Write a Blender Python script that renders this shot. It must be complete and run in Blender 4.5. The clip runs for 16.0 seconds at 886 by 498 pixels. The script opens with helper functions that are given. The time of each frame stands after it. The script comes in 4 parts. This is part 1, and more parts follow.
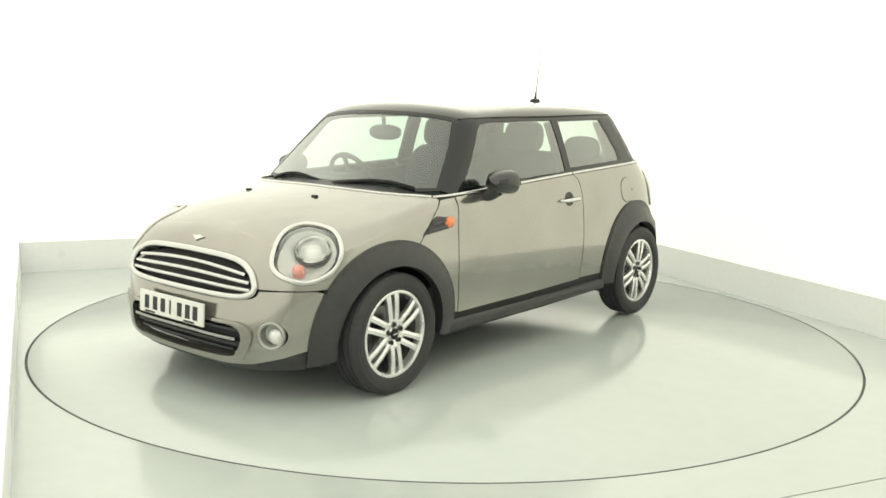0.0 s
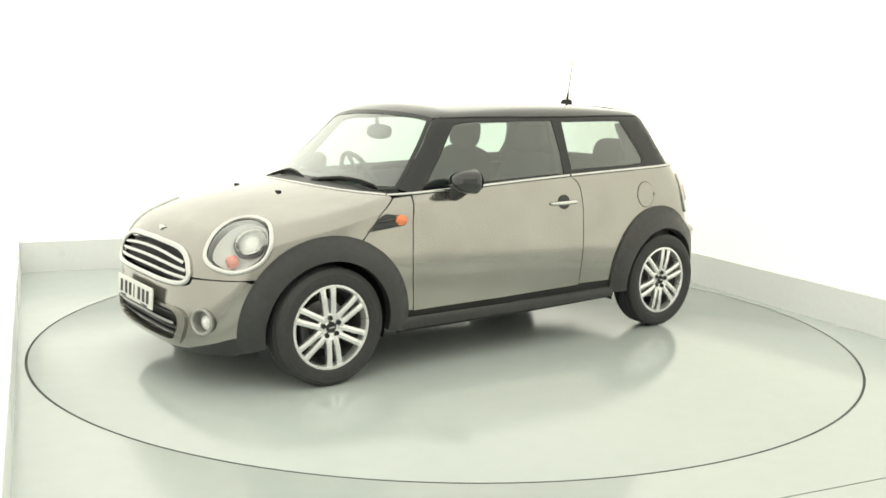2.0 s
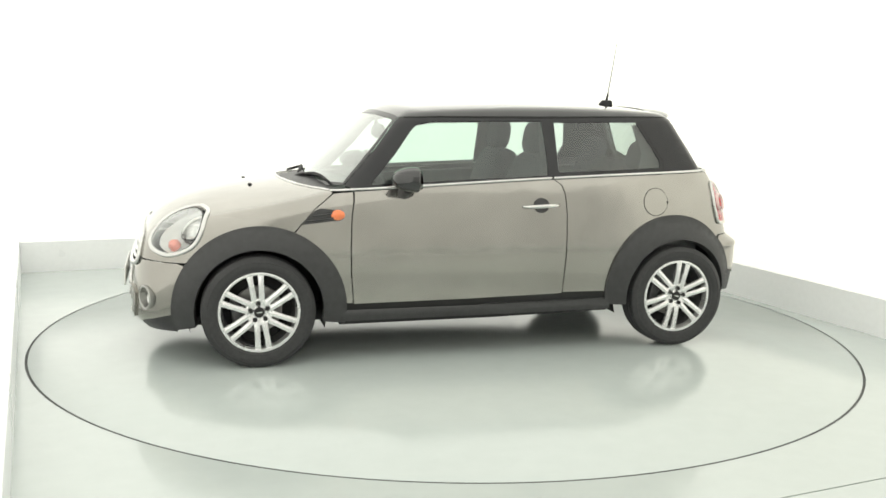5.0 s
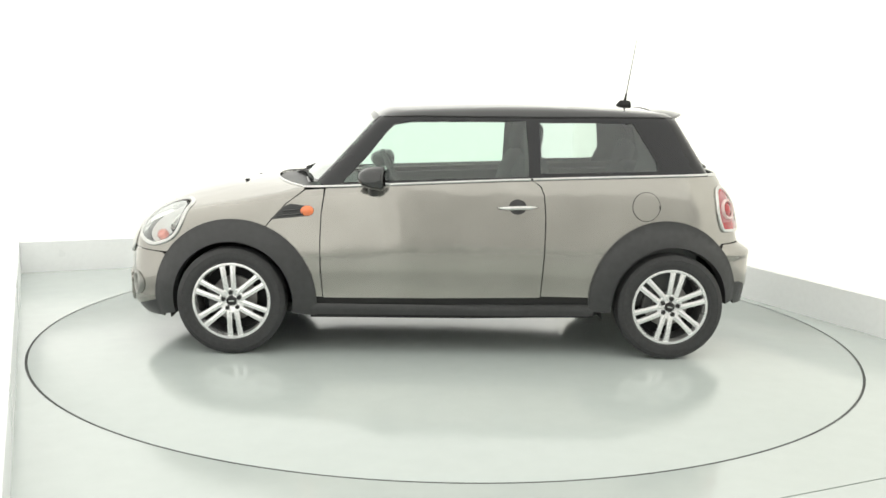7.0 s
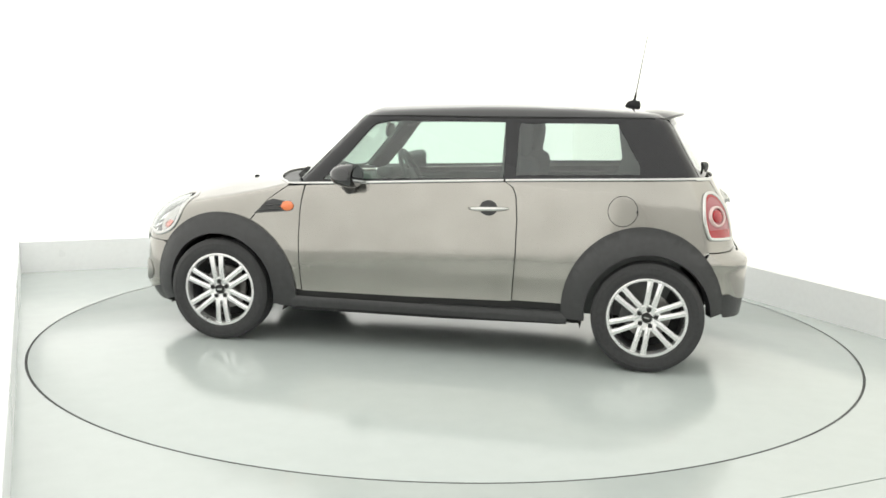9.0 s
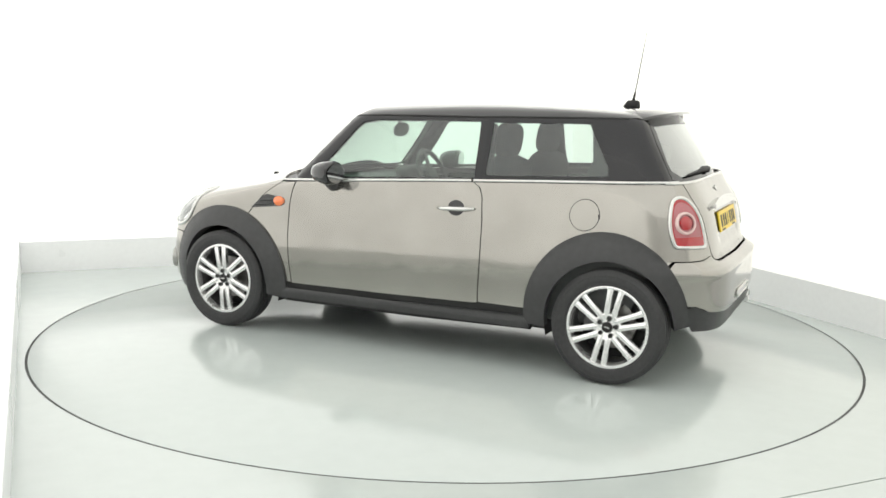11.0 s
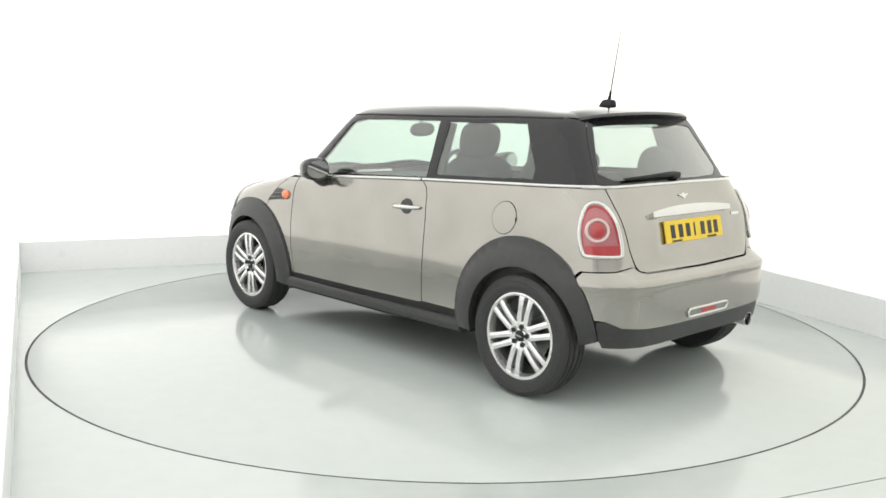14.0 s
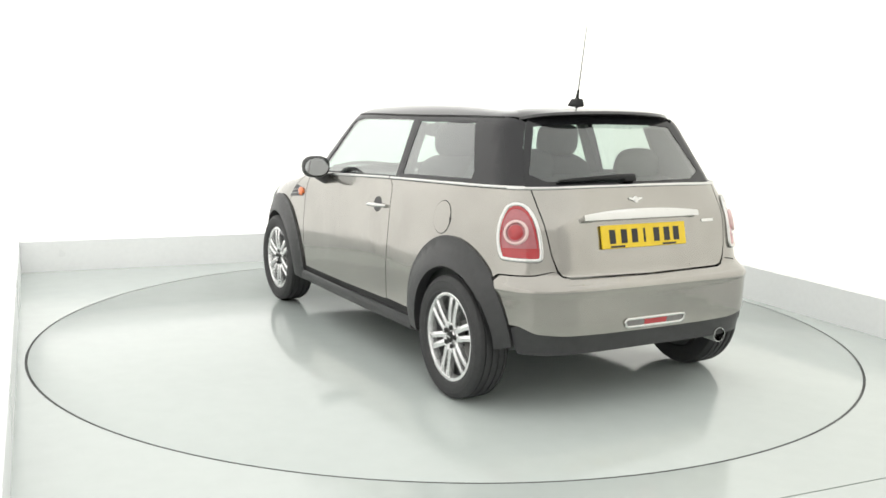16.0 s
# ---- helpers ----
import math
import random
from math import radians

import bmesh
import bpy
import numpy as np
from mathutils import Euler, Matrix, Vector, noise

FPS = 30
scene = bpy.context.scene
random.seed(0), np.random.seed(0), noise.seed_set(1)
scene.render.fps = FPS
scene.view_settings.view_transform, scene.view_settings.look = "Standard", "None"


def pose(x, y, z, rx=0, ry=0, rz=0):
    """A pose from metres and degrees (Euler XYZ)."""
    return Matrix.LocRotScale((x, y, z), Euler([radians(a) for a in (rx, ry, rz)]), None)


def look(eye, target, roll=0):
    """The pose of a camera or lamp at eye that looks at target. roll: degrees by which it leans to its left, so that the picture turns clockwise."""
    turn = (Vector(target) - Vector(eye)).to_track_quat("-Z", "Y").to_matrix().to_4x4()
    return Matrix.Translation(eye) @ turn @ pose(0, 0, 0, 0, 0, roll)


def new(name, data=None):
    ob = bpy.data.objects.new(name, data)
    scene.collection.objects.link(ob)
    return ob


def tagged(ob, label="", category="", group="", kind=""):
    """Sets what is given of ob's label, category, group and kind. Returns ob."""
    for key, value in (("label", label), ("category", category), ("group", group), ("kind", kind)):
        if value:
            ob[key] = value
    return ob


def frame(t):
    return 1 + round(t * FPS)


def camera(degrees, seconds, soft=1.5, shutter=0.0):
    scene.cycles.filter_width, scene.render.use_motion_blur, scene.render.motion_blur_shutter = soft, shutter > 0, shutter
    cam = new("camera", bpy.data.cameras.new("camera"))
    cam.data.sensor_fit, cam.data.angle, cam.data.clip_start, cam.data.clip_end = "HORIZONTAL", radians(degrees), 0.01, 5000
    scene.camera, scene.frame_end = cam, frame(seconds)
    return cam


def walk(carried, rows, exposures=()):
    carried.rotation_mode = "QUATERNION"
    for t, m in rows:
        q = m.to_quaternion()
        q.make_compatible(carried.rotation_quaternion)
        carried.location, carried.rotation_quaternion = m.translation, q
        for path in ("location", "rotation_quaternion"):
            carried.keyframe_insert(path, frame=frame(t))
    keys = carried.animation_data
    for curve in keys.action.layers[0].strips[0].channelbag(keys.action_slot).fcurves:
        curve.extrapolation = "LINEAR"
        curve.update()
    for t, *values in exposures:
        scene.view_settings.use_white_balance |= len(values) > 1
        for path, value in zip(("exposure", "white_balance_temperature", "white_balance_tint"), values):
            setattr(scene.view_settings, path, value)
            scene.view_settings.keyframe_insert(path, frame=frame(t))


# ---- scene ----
# The camera stands on a fixed stand in the corner of a photo bay; the car turns on a turntable.
EYE = Vector((0.0, -5.809, 1.438))
YAW, DIP, LEAN = radians(-0.264), radians(9.119), 1.313
AIM = EYE + Vector((math.sin(YAW) * math.cos(DIP), math.cos(YAW) * math.cos(DIP), -math.sin(DIP)))
cam = camera(50.84, 16.0, soft=1.6)
VIEW = look(EYE, AIM, LEAN)
walk(cam, [(0.0, VIEW), (16.0, VIEW)],
     exposures=[(0.0, 0.13, 7150, 2), (4.0, 0.13, 6800, 6), (8.0, 0.13, 6560, 9), (16.0, 0.13, 6500, 11)])


def turn_at(t):
    """Heading of the turntable in degrees."""
    s = (t - 8) / 8
    return 175.51 - 55.568 * s - 0.131 * s * s


AXIS_X, AXIS_Y = 0.007, 0.122     # where the turntable's axis passes through the car

# ---- light: the white fabric walls and ceiling of the bay glow from behind; the front's dim glow is added ----
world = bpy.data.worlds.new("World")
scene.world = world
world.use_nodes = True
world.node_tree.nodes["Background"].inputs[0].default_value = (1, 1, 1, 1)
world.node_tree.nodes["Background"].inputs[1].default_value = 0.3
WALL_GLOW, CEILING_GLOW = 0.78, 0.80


# ---- materials ----
def nodes_of(name):
    m = bpy.data.materials.new(name)
    m.use_nodes = True
    t = m.node_tree
    return m, t, t.nodes, t.links, t.nodes["Principled BSDF"]


def plain(name, colour, rough=.5, metal=0.0, vary=.12, scale=30.0, bump=0.0, bump_scale=200.0, coat=0.0, rough_vary=.15, spec=.5, two=3.0):
    """A surface with variation at two scales and fine relief."""
    m, t, n, l, b = nodes_of(name)
    co = n.new("ShaderNodeTexCoord")
    fine, broad = n.new("ShaderNodeTexNoise"), n.new("ShaderNodeTexNoise")
    fine.inputs["Scale"].default_value, broad.inputs["Scale"].default_value = scale, two
    fine.inputs["Detail"].default_value = broad.inputs["Detail"].default_value = 4
    for x in (fine, broad):
        l.new(co.outputs["Object"], x.inputs["Vector"])
    add = n.new("ShaderNodeMath")
    add.operation = "ADD"
    l.new(fine.outputs["Fac"], add.inputs[0])
    l.new(broad.outputs["Fac"], add.inputs[1])
    span = n.new("ShaderNodeMapRange")
    span.inputs["From Min"].default_value, span.inputs["From Max"].default_value = .6, 1.4
    span.inputs["To Min"].default_value, span.inputs["To Max"].default_value = 1 - vary, 1 + vary
    l.new(add.outputs[0], span.inputs["Value"])
    mul = n.new("ShaderNodeVectorMath")
    mul.operation = "SCALE"
    mul.inputs[0].default_value = colour
    l.new(span.outputs[0], mul.inputs["Scale"])
    l.new(mul.outputs[0], b.inputs["Base Color"])
    rr = n.new("ShaderNodeMapRange")
    rr.inputs["From Min"].default_value, rr.inputs["From Max"].default_value = .3, .7
    rr.inputs["To Min"].default_value, rr.inputs["To Max"].default_value = rough * (1 - rough_vary), rough * (1 + rough_vary)
    l.new(broad.outputs["Fac"], rr.inputs["Value"])
    l.new(rr.outputs[0], b.inputs["Roughness"])
    b.inputs["Metallic"].default_value = metal
    b.inputs["Specular IOR Level"].default_value = spec
    if coat:
        b.inputs["Coat Weight"].default_value, b.inputs["Coat Roughness"].default_value = coat, .03
    if bump:
        tex, bp = n.new("ShaderNodeTexNoise"), n.new("ShaderNodeBump")
        tex.inputs["Scale"].default_value = bump_scale
        bp.inputs["Strength"].default_value, bp.inputs["Distance"].default_value = bump, .002
        l.new(co.outputs["Object"], tex.inputs["Vector"])
        l.new(tex.outputs["Fac"], bp.inputs["Height"])
        l.new(bp.outputs[0], b.inputs["Normal"])
    return m


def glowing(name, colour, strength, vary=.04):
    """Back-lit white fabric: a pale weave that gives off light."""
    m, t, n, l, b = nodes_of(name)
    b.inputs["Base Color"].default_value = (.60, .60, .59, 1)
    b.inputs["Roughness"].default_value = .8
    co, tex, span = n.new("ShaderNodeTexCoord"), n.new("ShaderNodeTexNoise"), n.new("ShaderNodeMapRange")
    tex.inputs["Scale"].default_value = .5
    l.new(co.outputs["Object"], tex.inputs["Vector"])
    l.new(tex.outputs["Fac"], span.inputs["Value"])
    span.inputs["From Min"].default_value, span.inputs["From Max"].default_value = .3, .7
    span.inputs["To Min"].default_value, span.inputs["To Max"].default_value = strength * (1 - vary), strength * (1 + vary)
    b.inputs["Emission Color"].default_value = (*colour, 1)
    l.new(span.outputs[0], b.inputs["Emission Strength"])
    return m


def pane(name, tint, gloss=.03):
    """Thin glass: tinted clear with a mirror's gloss by its angle."""
    m, t, n, l, b = nodes_of(name)
    n.remove(b)
    clear, shine, mix, edge = n.new("ShaderNodeBsdfTransparent"), n.new("ShaderNodeBsdfGlossy"), n.new("ShaderNodeMixShader"), n.new("ShaderNodeLayerWeight")
    power, fres = n.new("ShaderNodeMath"), n.new("ShaderNodeMapRange")
    power.operation = "POWER"
    power.inputs[1].default_value = 2.3
    fres.inputs["To Min"].default_value, fres.inputs["To Max"].default_value = .09, 1.0
    clear.inputs[0].default_value = (*tint, 1)
    shine.inputs["Roughness"].default_value = gloss
    shine.inputs[0].default_value = (.95, .97, .96, 1)
    edge.inputs["Blend"].default_value = .5
    l.new(edge.outputs["Facing"], power.inputs[0])
    l.new(power.outputs[0], fres.inputs["Value"])
    l.new(fres.outputs[0], mix.inputs[0])
    l.new(clear.outputs[0], mix.inputs[1])
    l.new(shine.outputs[0], mix.inputs[2])
    l.new(mix.outputs[0], n["Material Output"].inputs[0])
    return m


def metallic_paint():
    m, t, n, l, b = nodes_of("metallic_paint")
    co, flake, broad, mix = n.new("ShaderNodeTexCoord"), n.new("ShaderNodeTexNoise"), n.new("ShaderNodeTexNoise"), n.new("ShaderNodeMix")
    flake.inputs["Scale"].default_value, broad.inputs["Scale"].default_value = 900, 4
    mix.data_type = "RGBA"
    mix.inputs["A"].default_value, mix.inputs["B"].default_value = (.330, .316, .289, 1), (.382, .367, .337, 1)
    for x in (flake, broad):
        l.new(co.outputs["Object"], x.inputs["Vector"])
    add = n.new("ShaderNodeMath")
    add.operation = "MULTIPLY_ADD"
    add.inputs[1].default_value = .35
    l.new(flake.outputs["Fac"], add.inputs[0])
    l.new(broad.outputs["Fac"], add.inputs[2])
    span = n.new("ShaderNodeMapRange")
    span.inputs["From Min"].default_value, span.inputs["From Max"].default_value = .4, .95
    l.new(add.outputs[0], span.inputs["Value"])
    l.new(span.outputs[0], mix.inputs["Factor"])
    l.new(mix.outputs["Result"], b.inputs["Base Color"])
    b.inputs["Metallic"].default_value = .85
    b.inputs["Roughness"].default_value = .14
    b.inputs["Specular Tint"].default_value = (.84, .83, .81, 1)
    b.inputs["Coat Weight"].default_value = .8
    b.inputs["Coat Roughness"].default_value = .02
    # slight waviness of pressed and lacquered sheet
    wave, peel, both_relief, relief = n.new("ShaderNodeTexNoise"), n.new("ShaderNodeTexNoise"), n.new("ShaderNodeMath"), n.new("ShaderNodeBump")
    wave.inputs["Scale"].default_value, peel.inputs["Scale"].default_value = 7, 60
    both_relief.operation = "MULTIPLY_ADD"
    both_relief.inputs[1].default_value = .02
    for x in (wave, peel):
        x.inputs["Detail"].default_value = 1
        l.new(co.outputs["Object"], x.inputs["Vector"])
    l.new(peel.outputs["Fac"], both_relief.inputs[0])
    l.new(wave.outputs["Fac"], both_relief.inputs[2])
    relief.inputs["Strength"].default_value, relief.inputs["Distance"].default_value = .5, .004
    l.new(both_relief.outputs[0], relief.inputs["Height"])
    l.new(relief.outputs[0], b.inputs["Normal"])
    l.new(relief.outputs[0], b.inputs["Coat Normal"])
    return m


PAINT = metallic_paint()
ROOF_BLACK = plain("gloss_black_paint", (.008, .008, .009), .08, coat=1.0, vary=.2, spec=.5)
TRIM_BLACK = plain("grained_black_plastic", (.040, .040, .041), .42, vary=.22, bump=.25, bump_scale=700)
# near-black plastic; also puts shade into the colour of gaps and pits
GAP_BLACK = plain("unlit_black_plastic", (.012, .012, .012), .7)
PILLAR_BLACK = plain("black_glass_pillar", (.010, .010, .012), .04, vary=.15)
REFLECTOR = plain("satin_reflector", (.86, .86, .85), .35, .0, vary=.05)
FOG_BOWL = plain("grey_fog_lamp_bowl", (.40, .40, .38), .35, .6, vary=.1)
CHROME = plain("chrome", (.63, .63, .615), .10, 1.0, vary=.03)
ALLOY = plain("silver_alloy", (.84, .84, .835), .26, .8, vary=.05, coat=.4)
# dark alloy of the caliper; on the wheel barrel it paints shade
ALLOY_DARK = plain("dull_and_shaded_alloy", (.13, .13, .13), .5, .6)
RUBBER = plain("tyre_rubber", (.036, .036, .037), .66, vary=.25, scale=60, bump=.2, bump_scale=300)
STEEL = plain("brake_steel", (.30, .29, .28), .35, .9, vary=.2)
CLOTH = plain("anthracite_seat_cloth", (.034, .036, .038), .9, vary=.1, bump=.15, bump_scale=900)
CABIN = plain("dark_cabin_plastic", (.085, .090, .088), .6, vary=.15)
PILLAR_TRIM = plain("grey_pillar_trim", (.035, .037, .036), .7, vary=.1)
LINING = plain("grey_headlining", (.30, .31, .30), .9, vary=.06)
GLASS = pane("green_tinted_glass", (.74, .86, .79))
DARK_GLASS = pane("grey_tinted_glass", (.74, .82, .78))
LENS = pane("clear_lamp_cover", (.96, .97, .96), .02)
RED_LENS = plain("red_lamp_plastic", (.40, .11, .125), .08, coat=1.0, vary=.2, scale=90)
RED_DEEP = plain("deep_red_lamp_plastic", (.40, .012, .018), .10, coat=1.0)
PINK_LENS = plain("pink_lamp_plastic", (.72, .52, .50), .15, coat=1.0, vary=.15)
SMOKED_LENS = plain("smoked_grey_lamp_plastic", (.16, .15, .145), .12, coat=1.0, vary=.2)
AMBER = plain("amber_lamp_plastic", (.88, .22, .07), .18, coat=1.0, vary=.1)
PLATE_WHITE = plain("white_plate", (.78, .78, .74), .35, vary=.05)
PLATE_YELLOW = plain("yellow_plate", (.80, .56, .02), .35, vary=.05)
INK = plain("black_ink", (.02, .02, .022), .5)
LAMP_SILVER = plain("faceted_lamp_silver", (.84, .84, .83), .28, .3, vary=.25, scale=70, bump=.9, bump_scale=38)
# grey rather than black, so the thin rod looks faint
ANTENNA_GREY = plain("plain_grey_rod", (.13, .13, .13), .45, vary=.1)
PINK_AMBER = plain("pale_orange_lamp_plastic", (.88, .30, .24), .18, coat=1.0, vary=.1)
MIRROR = plain("mirror_glass", (.55, .56, .57), .03, 1.0, vary=.0)
FLOOR = plain("pale_gloss_floor_paint", (.505, .550, .530), .14, vary=.035, scale=9, two=.6, rough_vary=.25, spec=.9)
DISC = plain("pale_gloss_turntable_paint", (.505, .550, .530), .14, vary=.03, scale=9, two=.6, rough_vary=.25, spec=.9)
SEAM = plain("dark_floor_joint", (.03, .035, .033), .7)
SKIRT = plain("white_gloss_skirting", (.88, .89, .89), .3, vary=.03, two=1.0)
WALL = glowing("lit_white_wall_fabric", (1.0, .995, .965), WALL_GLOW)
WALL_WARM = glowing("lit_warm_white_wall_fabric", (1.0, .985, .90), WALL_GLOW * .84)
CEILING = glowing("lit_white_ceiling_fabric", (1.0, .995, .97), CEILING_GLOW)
# for the unseen front walls: a dim glow added to soften reflections in the paint
WALL_DIM = glowing("added_dim_glow_fabric", (1.0, .99, .96), WALL_GLOW * .30)
# the gap's shade as a dark colour
EDGE = plain("dark_gap_strip", (.05, .053, .052), .6)


# ---- helpers of this scene ----
def link(name, verts, faces, material, parent=None, label="", normals=None, smooth=True, flat_from=None):
    me = bpy.data.meshes.new(name)
    me.from_pydata([tuple(v) for v in verts], [], [tuple(int(i) for i in f) for f in faces])
    me.materials.append(material)
    if smooth:
        me.polygons.foreach_set("use_smooth", [True if flat_from is None else i < flat_from for i in range(len(me.polygons))])
    me.update()
    if normals is not None:
        me.normals_split_custom_set_from_vertices([tuple(v) for v in normals])
    ob = new(name, me)
    ob.parent = parent
    return tagged(ob, label=label) if label else ob


def part(name, bm, material, parent=None, label="", smooth=False, angle=None):
    bmesh.ops.recalc_face_normals(bm, faces=bm.faces)
    me = bpy.data.meshes.new(name)
    if smooth:
        for f in bm.faces:
            f.smooth = True
        for e in bm.edges:
            if len(e.link_faces) == 2 and e.calc_face_angle(0) > radians(angle or 40):
                e.smooth = False
    bm.to_mesh(me)
    bm.free()
    me.materials.append(material)
    ob = new(name, me)
    ob.parent = parent
    return tagged(ob, label=label) if label else ob


def box(bm, size, at=(0, 0, 0), bevel=0.0, segs=2, m=None):
    made = bmesh.ops.create_cube(bm, size=1)["verts"]
    for v in made:
        v.co = Vector((v.co.x * size[0], v.co.y * size[1], v.co.z * size[2]))
    if bevel:
        edges = list({e for v in made for e in v.link_edges})
        made = list({v for f in bmesh.ops.bevel(bm, geom=edges, offset=bevel, segments=segs, profile=.5, affect="EDGES")["faces"] for v in f.verts}
                    | {v for v in made if v.is_valid})
    mat = (m or Matrix()) if m else Matrix.Translation(at)
    for v in made:
        v.co = mat @ v.co
    return made


def lathe(profile, count=64, axis="y"):
    """A ring of quads from a profile of (radius, along)."""
    n = len(profile)
    verts, faces = [], []
    for i in range(count):
        a = 2 * math.pi * i / count
        for r, h in profile:
            c, s = r * math.cos(a), r * math.sin(a)
            verts.append((c, h, s) if axis == "y" else (c, s, h) if axis == "z" else (h, c, s))
    for i in range(count):
        for j in range(n - 1):
            faces.append((i * n + j, i * n + j + 1, (i + 1) % count * n + j + 1, (i + 1) % count * n + j))
    return verts, faces


def lathe_part(name, profile, material, parent=None, label="", count=64, axis="y", angle=35):
    bm = bmesh.new()
    v, f = lathe(profile, count, axis)
    vs = [bm.verts.new(p) for p in v]
    for q in f:
        bm.faces.new([vs[i] for i in q])
    bmesh.ops.remove_doubles(bm, verts=bm.verts, dist=1e-5)
    return part(name, bm, material, parent, label, smooth=True, angle=angle)


def sweep(name, path, radius, material, parent=None, label="", flat=1.0, sides=8, closed=False, taper=None):
    """A bar along a path; flat squeezes it along the world's z."""
    path = [Vector(p) for p in path]
    verts, faces, n = [], [], len(path)
    for i, p in enumerate(path):
        d = (path[(i + 1) % n if closed else min(i + 1, n - 1)] - path[(i - 1) % n if closed else max(i - 1, 0)]).normalized()
        a = d.cross(Vector((0, 0, 1)) if abs(d.z) < .9 else Vector((1, 0, 0))).normalized()
        b = a.cross(d)
        r = radius * (taper(i / (n - 1)) if taper else 1)
        for k in range(sides):
            w = 2 * math.pi * (k + .5) / sides
            verts.append(p + a * math.cos(w) * r + b * math.sin(w) * r * flat)
    for i in range(n if closed else n - 1):
        for k in range(sides):
            j, q = (i + 1) % n, (k + 1) % sides
            faces.append((i * sides + k, i * sides + q, j * sides + q, j * sides + k))
    if not closed:
        faces += [tuple(range(sides)), tuple(reversed(range((n - 1) * sides, n * sides)))]
    bm = bmesh.new()
    vs = [bm.verts.new(v) for v in verts]
    for f in faces:
        bm.faces.new([vs[i] for i in f])
    return part(name, bm, material, parent, label, smooth=True, angle=50)


# ---- the bay: a rectangle turned 24 degrees to the camera ----
BAY = pose(0, 0, 0, 0, 0, 24.08)
LEFT, RIGHT, BACK, FRONT, HIGH, STRIP = -2.497, 2.535, 2.69, -7.2, 3.6, .25
RADIUS = 2.459


def slab(name, size, at, material, label, bevel=0.0, category=""):
    bm = bmesh.new()
    box(bm, size, at, bevel)
    ob = part(name, bm, material, None, label)
    ob.matrix_world = BAY
    return tagged(ob, kind="structure", category=category or name.split("_")[0])


MIDX, MIDY, DEEP = (LEFT + RIGHT) / 2, (BACK + FRONT) / 2, BACK - FRONT
WIDE = RIGHT - LEFT
# floor with a round opening for the turntable
bm = bmesh.new()
rim = [bm.verts.new((RADIUS * math.cos(2 * math.pi * i / 160), RADIUS * math.sin(2 * math.pi * i / 160), 0)) for i in range(160)]
outer = [bm.verts.new(p) for p in ((LEFT, -2.81, 0), (RIGHT, -2.81, 0), (RIGHT, BACK, 0), (LEFT, BACK, 0))]
edges = [bm.edges.new((rim[i], rim[(i + 1) % 160])) for i in range(160)] + [bm.edges.new((outer[i], outer[(i + 1) % 4])) for i in range(4)]
bmesh.ops.triangle_fill(bm, use_beauty=True, edges=edges, normal=(0, 0, 1))
low = bmesh.ops.extrude_face_region(bm, geom=bm.faces[:])
for v in low["geom"]:
    if isinstance(v, bmesh.types.BMVert):
        v.co.z = -.12
floor = part("floor", bm, FLOOR, None, "pale grey-green glossy painted studio floor")
floor.matrix_world = BAY
tagged(floor, kind="structure", category="floor")
slab("floor_apron", (WIDE, -2.818 - FRONT, .12), (MIDX, (FRONT - 2.818) / 2, -.06), FLOOR, "pale glossy painted floor before the turntable", category="floor")
slab("floor_under", (WIDE + .6, DEEP + .6, .1), (MIDX, MIDY, -.19), SEAM, "dark floor pit below the turntable", category="floor")
LIT = -5.4      # from here to the back the wall fabric glows fully
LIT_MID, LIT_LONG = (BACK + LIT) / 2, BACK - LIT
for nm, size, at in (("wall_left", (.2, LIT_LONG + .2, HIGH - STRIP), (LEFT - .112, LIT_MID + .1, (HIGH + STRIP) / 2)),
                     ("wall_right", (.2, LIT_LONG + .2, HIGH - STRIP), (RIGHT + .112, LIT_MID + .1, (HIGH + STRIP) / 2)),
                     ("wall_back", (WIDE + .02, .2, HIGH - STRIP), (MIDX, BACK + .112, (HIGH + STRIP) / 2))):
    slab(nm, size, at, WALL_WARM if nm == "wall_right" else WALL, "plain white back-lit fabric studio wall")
# front walls out of view, added with a dim glow to shape the car's reflections
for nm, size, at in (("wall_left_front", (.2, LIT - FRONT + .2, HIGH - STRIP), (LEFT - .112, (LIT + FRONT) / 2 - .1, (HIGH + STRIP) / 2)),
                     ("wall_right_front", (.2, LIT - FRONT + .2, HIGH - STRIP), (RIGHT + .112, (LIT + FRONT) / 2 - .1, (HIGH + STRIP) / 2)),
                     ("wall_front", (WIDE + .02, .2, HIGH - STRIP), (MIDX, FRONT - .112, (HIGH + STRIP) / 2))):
    slab(nm, size, at, WALL_DIM, "plain white fabric wall out of view with an added dim glow")
for nm, size, at in (("baseboard_left", (.2, DEEP + .4, STRIP + .1), (LEFT - .1, MIDY, STRIP / 2 - .05)),
                     ("baseboard_right", (.2, DEEP + .4, STRIP + .1), (RIGHT + .1, MIDY, STRIP / 2 - .05)),
                     ("baseboard_back", (WIDE, .2, STRIP + .1), (MIDX, BACK + .1, STRIP / 2 - .05)),
                     ("baseboard_front", (WIDE, .2, STRIP + .1), (MIDX, FRONT - .1, STRIP / 2 - .05))):
    slab(nm, size, at, SKIRT, "low white glossy skirting board along the wall", .006, "skirting board")
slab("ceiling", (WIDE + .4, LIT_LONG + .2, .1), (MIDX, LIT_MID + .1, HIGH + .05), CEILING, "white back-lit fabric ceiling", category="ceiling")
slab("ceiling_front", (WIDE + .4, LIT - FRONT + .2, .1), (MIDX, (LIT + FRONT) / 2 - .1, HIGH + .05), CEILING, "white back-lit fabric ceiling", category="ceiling")

